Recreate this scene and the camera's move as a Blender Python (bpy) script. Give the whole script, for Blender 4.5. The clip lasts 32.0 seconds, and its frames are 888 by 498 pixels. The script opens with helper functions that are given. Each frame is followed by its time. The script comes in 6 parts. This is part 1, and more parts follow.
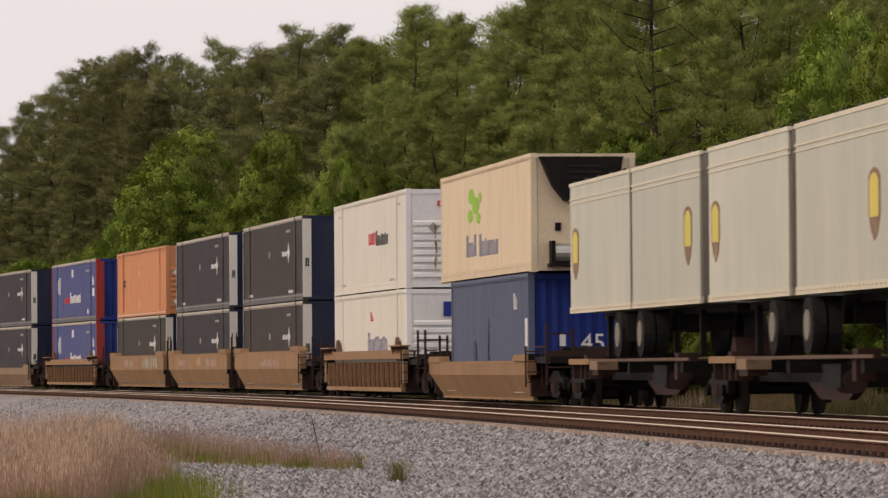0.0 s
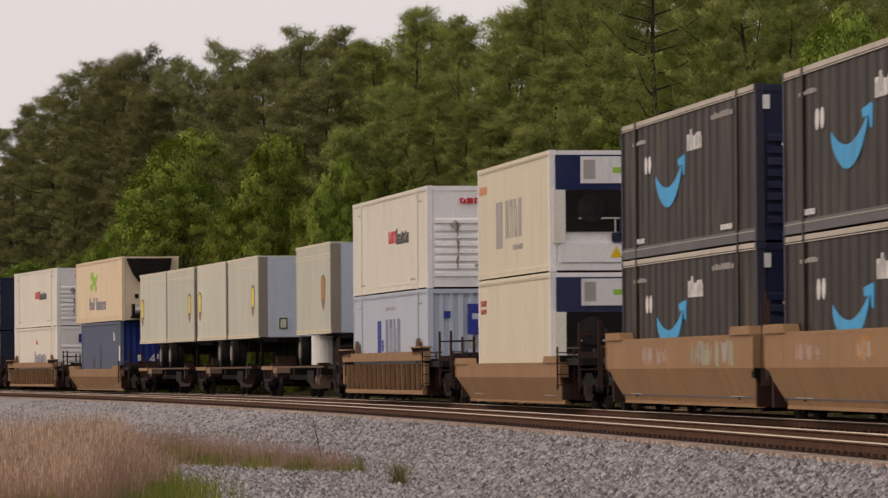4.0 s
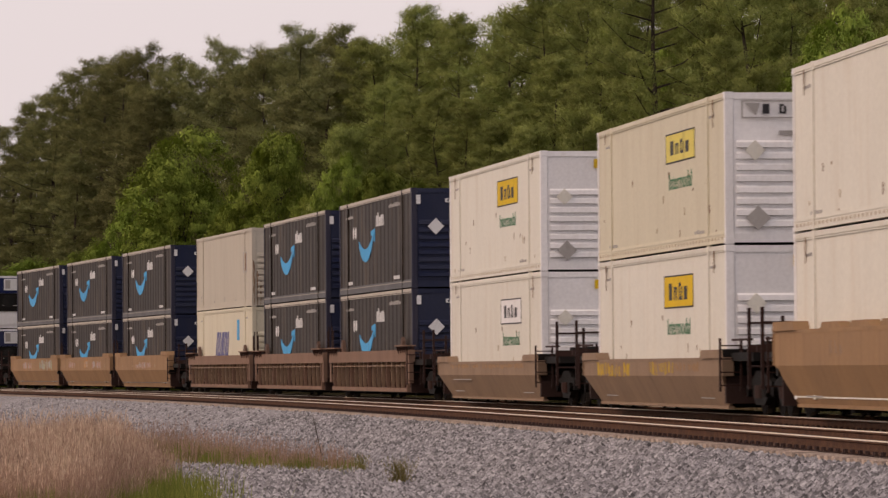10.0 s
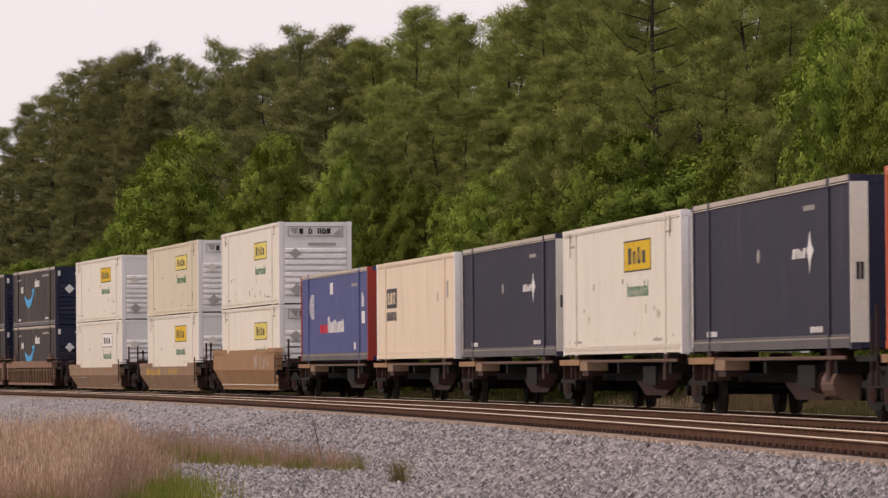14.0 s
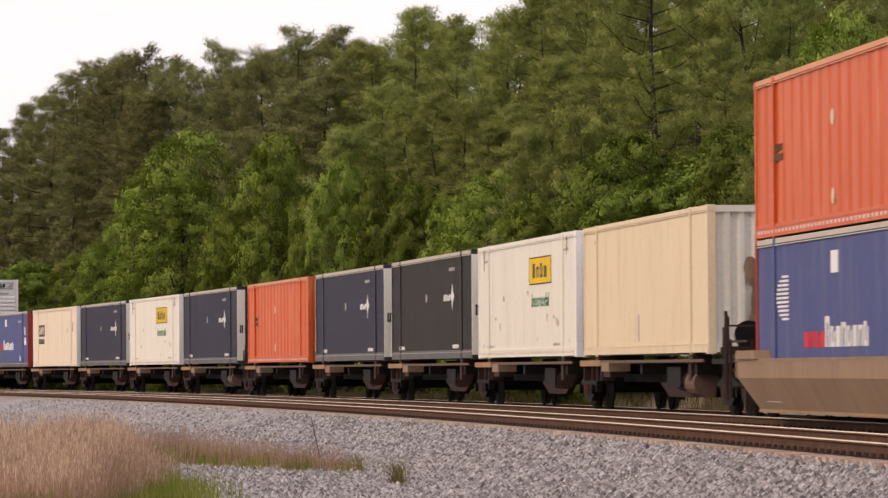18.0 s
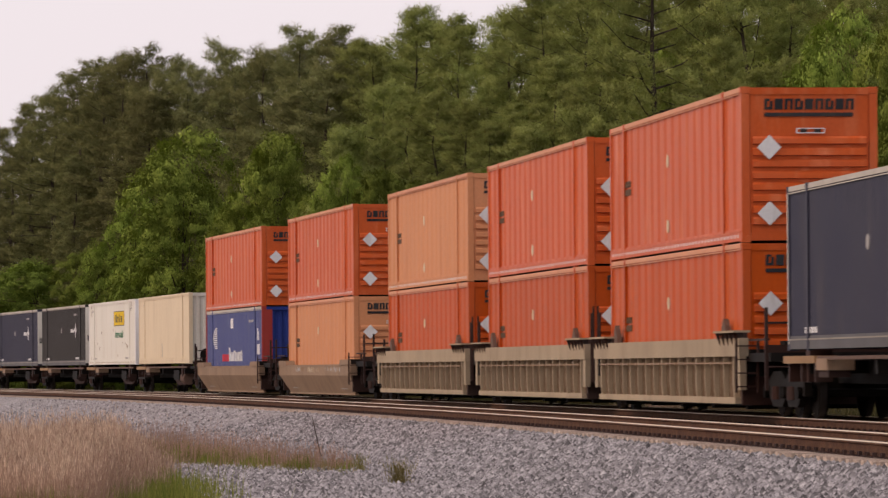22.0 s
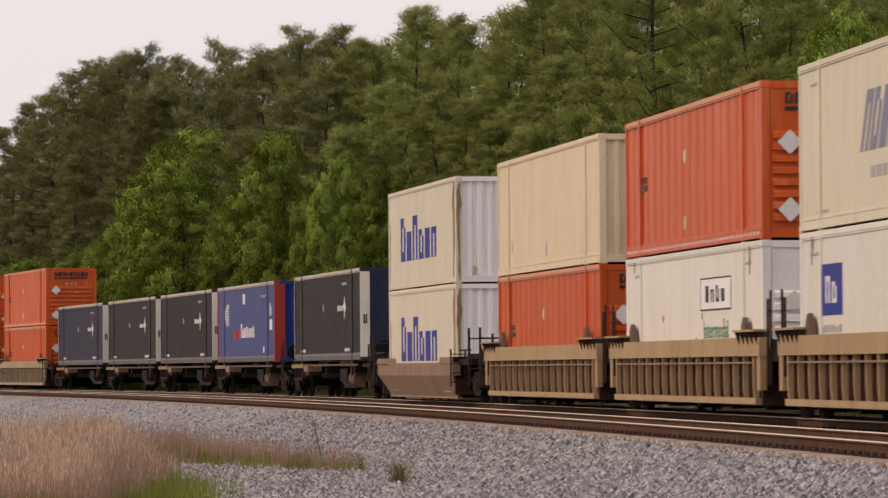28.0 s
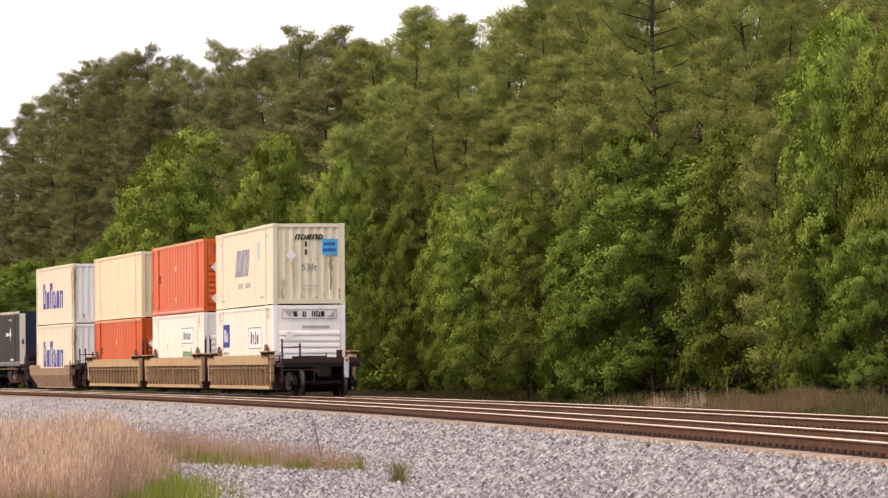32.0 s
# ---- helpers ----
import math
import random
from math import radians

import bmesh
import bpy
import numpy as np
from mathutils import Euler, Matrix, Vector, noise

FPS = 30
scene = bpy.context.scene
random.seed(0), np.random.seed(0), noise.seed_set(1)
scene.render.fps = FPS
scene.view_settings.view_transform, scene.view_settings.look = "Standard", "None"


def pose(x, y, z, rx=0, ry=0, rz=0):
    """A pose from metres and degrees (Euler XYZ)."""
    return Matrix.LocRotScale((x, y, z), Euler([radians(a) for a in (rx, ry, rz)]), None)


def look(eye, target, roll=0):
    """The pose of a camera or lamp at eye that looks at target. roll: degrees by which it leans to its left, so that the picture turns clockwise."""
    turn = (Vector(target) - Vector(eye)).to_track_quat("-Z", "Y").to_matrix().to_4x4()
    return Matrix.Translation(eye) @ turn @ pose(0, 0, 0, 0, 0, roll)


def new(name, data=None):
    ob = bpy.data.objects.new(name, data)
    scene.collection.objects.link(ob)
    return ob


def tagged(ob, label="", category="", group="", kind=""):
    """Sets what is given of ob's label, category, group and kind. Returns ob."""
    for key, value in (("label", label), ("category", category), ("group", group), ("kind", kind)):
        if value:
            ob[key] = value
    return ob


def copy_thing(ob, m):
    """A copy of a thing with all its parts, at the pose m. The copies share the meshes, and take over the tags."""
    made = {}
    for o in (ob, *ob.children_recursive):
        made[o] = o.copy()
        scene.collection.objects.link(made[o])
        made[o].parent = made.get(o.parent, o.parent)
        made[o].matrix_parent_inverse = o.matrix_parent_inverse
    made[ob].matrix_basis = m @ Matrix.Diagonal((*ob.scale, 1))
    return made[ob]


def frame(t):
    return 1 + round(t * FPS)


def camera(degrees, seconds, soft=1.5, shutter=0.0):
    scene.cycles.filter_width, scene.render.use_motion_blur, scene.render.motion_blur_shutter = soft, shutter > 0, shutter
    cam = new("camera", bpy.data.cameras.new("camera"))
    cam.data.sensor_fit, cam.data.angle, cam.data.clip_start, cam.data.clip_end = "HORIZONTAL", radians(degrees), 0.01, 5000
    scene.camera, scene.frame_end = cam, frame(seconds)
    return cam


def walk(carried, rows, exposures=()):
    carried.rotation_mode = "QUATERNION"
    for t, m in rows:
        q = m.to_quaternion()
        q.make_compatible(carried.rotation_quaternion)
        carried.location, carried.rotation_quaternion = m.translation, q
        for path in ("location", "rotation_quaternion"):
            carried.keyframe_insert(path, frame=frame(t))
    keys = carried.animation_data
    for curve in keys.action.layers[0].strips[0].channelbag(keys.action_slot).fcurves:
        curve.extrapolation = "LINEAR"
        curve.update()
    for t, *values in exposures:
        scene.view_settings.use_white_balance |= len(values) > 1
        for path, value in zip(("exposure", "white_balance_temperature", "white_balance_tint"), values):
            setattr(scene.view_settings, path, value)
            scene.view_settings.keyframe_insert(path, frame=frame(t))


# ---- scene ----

# Metres; z = 0 is the top of the rails. The camera stands on a bare patch beside a curving double-track line.
EYE = (0.0, 0.0, 0.94)
F = 8584.75          # focal length in picture widths of 1568
PITCH, ROLL = 1.4048, -0.421
cam = camera(10.436, 32.0, soft=1.35, shutter=0.25)


def aim(yaw, tilt):
    """The camera's pose, turned by small angles (in 1/8585 rad) from its rest."""
    a, p = yaw / F, radians(PITCH) + tilt / F
    return look(EYE, (EYE[0] - math.sin(a) * 100, EYE[1] + math.cos(a) * 100, EYE[2] + math.tan(p) * 100), ROLL)


SWAY = [(0, -1.5, -1.5), (0.5, -1.5, 0), (1, -1.2, 1.4), (1.5, 1.5, 1.6), (2, 2.8, 1.6), (3, 1.7, 2.9), (3.5, 0.4, 3),
        (4.5, 1.5, 1.5), (5.5, 2.6, 0), (6, 1.6, 0.3), (7, 0.6, 1.5), (8, 1.5, 0.4), (9, 1.3, -0.2), (10, 1.2, -1.2),
        (11, 1.5, -1.2), (12, 1.4, -1.1), (13, 0.2, 0), (14.5, 0, 0), (15.5, -0.8, 0.8), (16.5, -1.8, 1.5), (17, -2.7, 1.5),
        (18, -2, 1.6), (19, -2.4, 1.7), (20, -1.6, 2.8), (21, -1.3, 1.6), (22, -0.1, 0.2), (23, -1, 1.3), (24, 0, 1.2),
        (25, 1.4, 0.8), (25.5, 2.6, 0.1), (26.5, 2.2, 0), (27.5, 1.2, 0), (28, 0.2, 0), (29, 0, 0), (32, 0, 0)]
STOPS = [(0, -0.59), (1, -0.63), (2, -0.54), (3, -0.83), (6, -0.32), (7, -0.24), (8, -0.16), (9, -0.26), (10, -0.71), (11, -0.94), (12, -0.82),
         (13, -0.71), (14, -0.50), (17, 0.06), (18, -0.22), (19, -0.33), (20, -0.43), (21, -0.50), (22, -0.53), (23, -0.30), (24, -0.02),
         (25, 0.34), (28, -0.56), (29, -0.72), (30, -0.60), (31, -0.20), (32, 0.32)]
TINT_T = [0, 3, 6, 7, 11, 13, 17, 19, 22, 24, 28, 32]         # the picture's tint drifts a little on the way
TINT = [12, 12, 16, 19, 19, 18, 14, 14, 18, 18, 15, 13]
KELVIN = [6900, 6950, 7000, 7100, 7100, 6800, 6950, 6850, 6800, 6850, 6950, 6900]
walk(cam, [(t, aim(dx, dy)) for t, dx, dy in SWAY], exposures=[(t, e, float(np.interp(t, TINT_T, KELVIN)), float(np.interp(t, TINT_T, TINT))) for t, e in STOPS])

# ---------------------------------------------------------------- sky and sun
SUN_EL, SUN_AZ = radians(33), radians(252)      # azimuth clockwise from +y
world = bpy.data.worlds.new("sky")
scene.world = world
world.use_nodes = True
wn = world.node_tree.nodes
wl = world.node_tree.links
sky = wn.new("ShaderNodeTexSky")
sky.sky_type, sky.sun_disc = "NISHITA", False
sky.sun_elevation, sky.sun_rotation = SUN_EL, SUN_AZ
sky.air_density, sky.dust_density, sky.ozone_density, sky.altitude = 1.0, 6.0, 0.6, 100
veil = wn.new("ShaderNodeMix")                  # a thin white overcast over the whole sky
veil.data_type = "RGBA"
veil.inputs[0].default_value = 0.72
veil.inputs[7].default_value = (16.2, 15.6, 16.2, 1)
wl.new(sky.outputs[0], veil.inputs[6])
wl.new(veil.outputs[2], wn["Background"].inputs[0])
wn["Background"].inputs[1].default_value = 0.10
sun = new("sun", bpy.data.lights.new("sun", "SUN"))
sun.data.energy, sun.data.angle, sun.data.color = 1.5, radians(16), (1.0, 0.75, 0.55)
sun_way = Vector((math.sin(SUN_AZ) * math.cos(SUN_EL), math.cos(SUN_AZ) * math.cos(SUN_EL), math.sin(SUN_EL)))
sun.rotation_euler = sun_way.to_track_quat("Z", "Y").to_euler()

# ---------------------------------------------------------------- materials

ALBEDO_SCALE = 0.86          # light balance against sky and trees, put into all surface colours


def surface(name, a, b, scale=3.0, stretch=(1, 1, 1), rough=0.6, metal=0.0, bump=0.0, fine=40.0, speck=0.25, vary=0.08,
            spec=0.4, island=False, dirt_or_sheen=None, streak_amount=0.0):
    """A worn surface: two colours mixed by stretched noise, fine specks, streaks of grime or painted sheen, a little
    bump and a change from piece to piece.
    """
    a, b = tuple(c * ALBEDO_SCALE for c in a), tuple(c * ALBEDO_SCALE for c in b)
    m = bpy.data.materials.new(name)
    m.use_nodes = True
    n, l = m.node_tree.nodes, m.node_tree.links
    bsdf = n["Principled BSDF"]
    co = n.new("ShaderNodeTexCoord")
    info = n.new("ShaderNodeObjectInfo")
    shift = n.new("ShaderNodeVectorMath")
    shift.operation = "SCALE"
    shift.inputs[0].default_value = (37, 19, 53)
    l.new(info.outputs["Random"], shift.inputs[3])
    add = n.new("ShaderNodeVectorMath")
    l.new(co.outputs["Object"], add.inputs[0])
    l.new(shift.outputs[0], add.inputs[1])
    mp = n.new("ShaderNodeMapping")
    mp.inputs["Scale"].default_value = stretch
    l.new(add.outputs[0], mp.inputs[0])
    big = n.new("ShaderNodeTexNoise")
    big.inputs["Scale"].default_value, big.inputs["Detail"].default_value = scale, 6
    l.new(mp.outputs[0], big.inputs["Vector"])
    ramp = n.new("ShaderNodeMapRange")
    ramp.inputs[1].default_value, ramp.inputs[2].default_value = 0.35, 0.68
    l.new(big.outputs["Fac"], ramp.inputs[0])
    mix = n.new("ShaderNodeMix")
    mix.data_type = "RGBA"
    mix.inputs[6].default_value, mix.inputs[7].default_value = (*a, 1), (*b, 1)
    l.new(ramp.outputs[0], mix.inputs[0])
    col = mix.outputs[2]
    small = n.new("ShaderNodeTexNoise")
    small.inputs["Scale"].default_value, small.inputs["Detail"].default_value = fine, 3
    l.new(add.outputs[0], small.inputs["Vector"])
    if dirt_or_sheen:
        run = n.new("ShaderNodeMapping")
        run.inputs["Scale"].default_value = (0.6, 0.6, 0.10)
        l.new(add.outputs[0], run.inputs[0])
        streak = n.new("ShaderNodeTexNoise")
        streak.inputs["Scale"].default_value, streak.inputs["Detail"].default_value = 4.2, 5
        l.new(run.outputs[0], streak.inputs["Vector"])
        cut = n.new("ShaderNodeMapRange")
        cut.inputs[1].default_value, cut.inputs[2].default_value, cut.inputs[4].default_value = 0.52, 0.78, streak_amount
        l.new(streak.outputs["Fac"], cut.inputs[0])
        grime = n.new("ShaderNodeMix")
        grime.data_type = "RGBA"
        grime.inputs[7].default_value = (*dirt_or_sheen, 1)
        l.new(cut.outputs[0], grime.inputs[0])
        l.new(col, grime.inputs[6])
        col = grime.outputs[2]
    hsv = n.new("ShaderNodeHueSaturation")
    l.new(col, hsv.inputs["Color"])
    var = n.new("ShaderNodeMapRange")
    var.inputs[3].default_value, var.inputs[4].default_value = 1 - vary, 1 + vary
    if island:
        geo = n.new("ShaderNodeNewGeometry")
        l.new(geo.outputs["Random Per Island"], var.inputs[0])
    else:
        l.new(info.outputs["Random"], var.inputs[0])
    tone = n.new("ShaderNodeMapRange")
    tone.inputs[1].default_value, tone.inputs[2].default_value = 0.3, 0.7
    tone.inputs[3].default_value, tone.inputs[4].default_value = 1 - speck, 1 + speck
    l.new(small.outputs["Fac"], tone.inputs[0])
    mul = n.new("ShaderNodeMath")
    mul.operation = "MULTIPLY"
    l.new(var.outputs[0], mul.inputs[0])
    l.new(tone.outputs[0], mul.inputs[1])
    l.new(mul.outputs[0], hsv.inputs["Value"])
    l.new(hsv.outputs[0], bsdf.inputs["Base Color"])
    bsdf.inputs["Metallic"].default_value, bsdf.inputs["Specular IOR Level"].default_value = metal, spec
    rr = n.new("ShaderNodeMapRange")
    rr.inputs[3].default_value, rr.inputs[4].default_value = max(rough - 0.12, 0.05), min(rough + 0.12, 1)
    l.new(big.outputs["Fac"], rr.inputs[0])
    l.new(rr.outputs[0], bsdf.inputs["Roughness"])
    if bump:
        bp = n.new("ShaderNodeBump")
        bp.inputs["Strength"].default_value, bp.inputs["Distance"].default_value = 0.7, bump
        l.new(small.outputs["Fac"], bp.inputs["Height"])
        l.new(bp.outputs[0], bsdf.inputs["Normal"])
    return m


def paint(name, a, fade=0.85, dirt_or_sheen=(0.12, 0.09, 0.06), amount=0.35, rough=0.55, metal=0.0, spec=0.045):
    b = tuple(min(c * fade + 0.02, 1) for c in a)
    return surface(name, a, b, 0.7, (1, 1, 0.35), rough, metal, 0.002, 14, 0.05, 0.05, spec, False, dirt_or_sheen, amount)


def leaf(name, a, b, glow=0.35):
    m = bpy.data.materials.new(name)
    m.use_nodes = True
    n, l = m.node_tree.nodes, m.node_tree.links
    n.remove(n["Principled BSDF"])
    geo = n.new("ShaderNodeNewGeometry")
    info = n.new("ShaderNodeObjectInfo")
    mix = n.new("ShaderNodeMix")
    mix.data_type = "RGBA"
    mix.inputs[6].default_value, mix.inputs[7].default_value = (*a, 1), (*b, 1)
    l.new(geo.outputs["Random Per Island"], mix.inputs[0])
    hsv = n.new("ShaderNodeHueSaturation")
    var = n.new("ShaderNodeMapRange")
    var.inputs[3].default_value, var.inputs[4].default_value = 0.78, 1.24
    l.new(info.outputs["Random"], var.inputs[0])
    hue = n.new("ShaderNodeMapRange")
    hue.inputs[3].default_value, hue.inputs[4].default_value = 0.490, 0.512
    l.new(info.outputs["Random"], hue.inputs[0])
    l.new(hue.outputs[0], hsv.inputs["Hue"])
    l.new(mix.outputs[2], hsv.inputs["Color"])
    co, clump, tone, mul = n.new("ShaderNodeTexCoord"), n.new("ShaderNodeTexNoise"), n.new("ShaderNodeMapRange"), n.new("ShaderNodeMath")
    clump.inputs["Scale"].default_value, clump.inputs["Detail"].default_value = 1.1, 3      # tufts of lighter and darker growth
    tone.inputs[1].default_value, tone.inputs[2].default_value = 0.32, 0.68
    tone.inputs[3].default_value, tone.inputs[4].default_value = 0.68, 1.32
    mul.operation = "MULTIPLY"
    l.new(co.outputs["Object"], clump.inputs["Vector"])
    l.new(clump.outputs["Fac"], tone.inputs[0])
    l.new(tone.outputs[0], mul.inputs[0])
    l.new(var.outputs[0], mul.inputs[1])
    l.new(mul.outputs[0], hsv.inputs["Value"])
    dif, tra, out = n.new("ShaderNodeBsdfDiffuse"), n.new("ShaderNodeBsdfTranslucent"), n.new("ShaderNodeAddShader")
    through_leaf = n.new("ShaderNodeMix")        # a blade lets part of the light through, yellower than it reflects
    through_leaf.data_type, through_leaf.blend_type = "RGBA", "MULTIPLY"
    through_leaf.inputs[0].default_value = 1.0
    through_leaf.inputs[7].default_value = (glow, glow, glow * 0.7, 1)
    l.new(hsv.outputs[0], dif.inputs[0])
    l.new(hsv.outputs[0], through_leaf.inputs[6])
    l.new(through_leaf.outputs[2], tra.inputs[0])
    l.new(dif.outputs[0], out.inputs[0])
    l.new(tra.outputs[0], out.inputs[1])
    l.new(out.outputs[0], n["Material Output"].inputs[0])
    return m


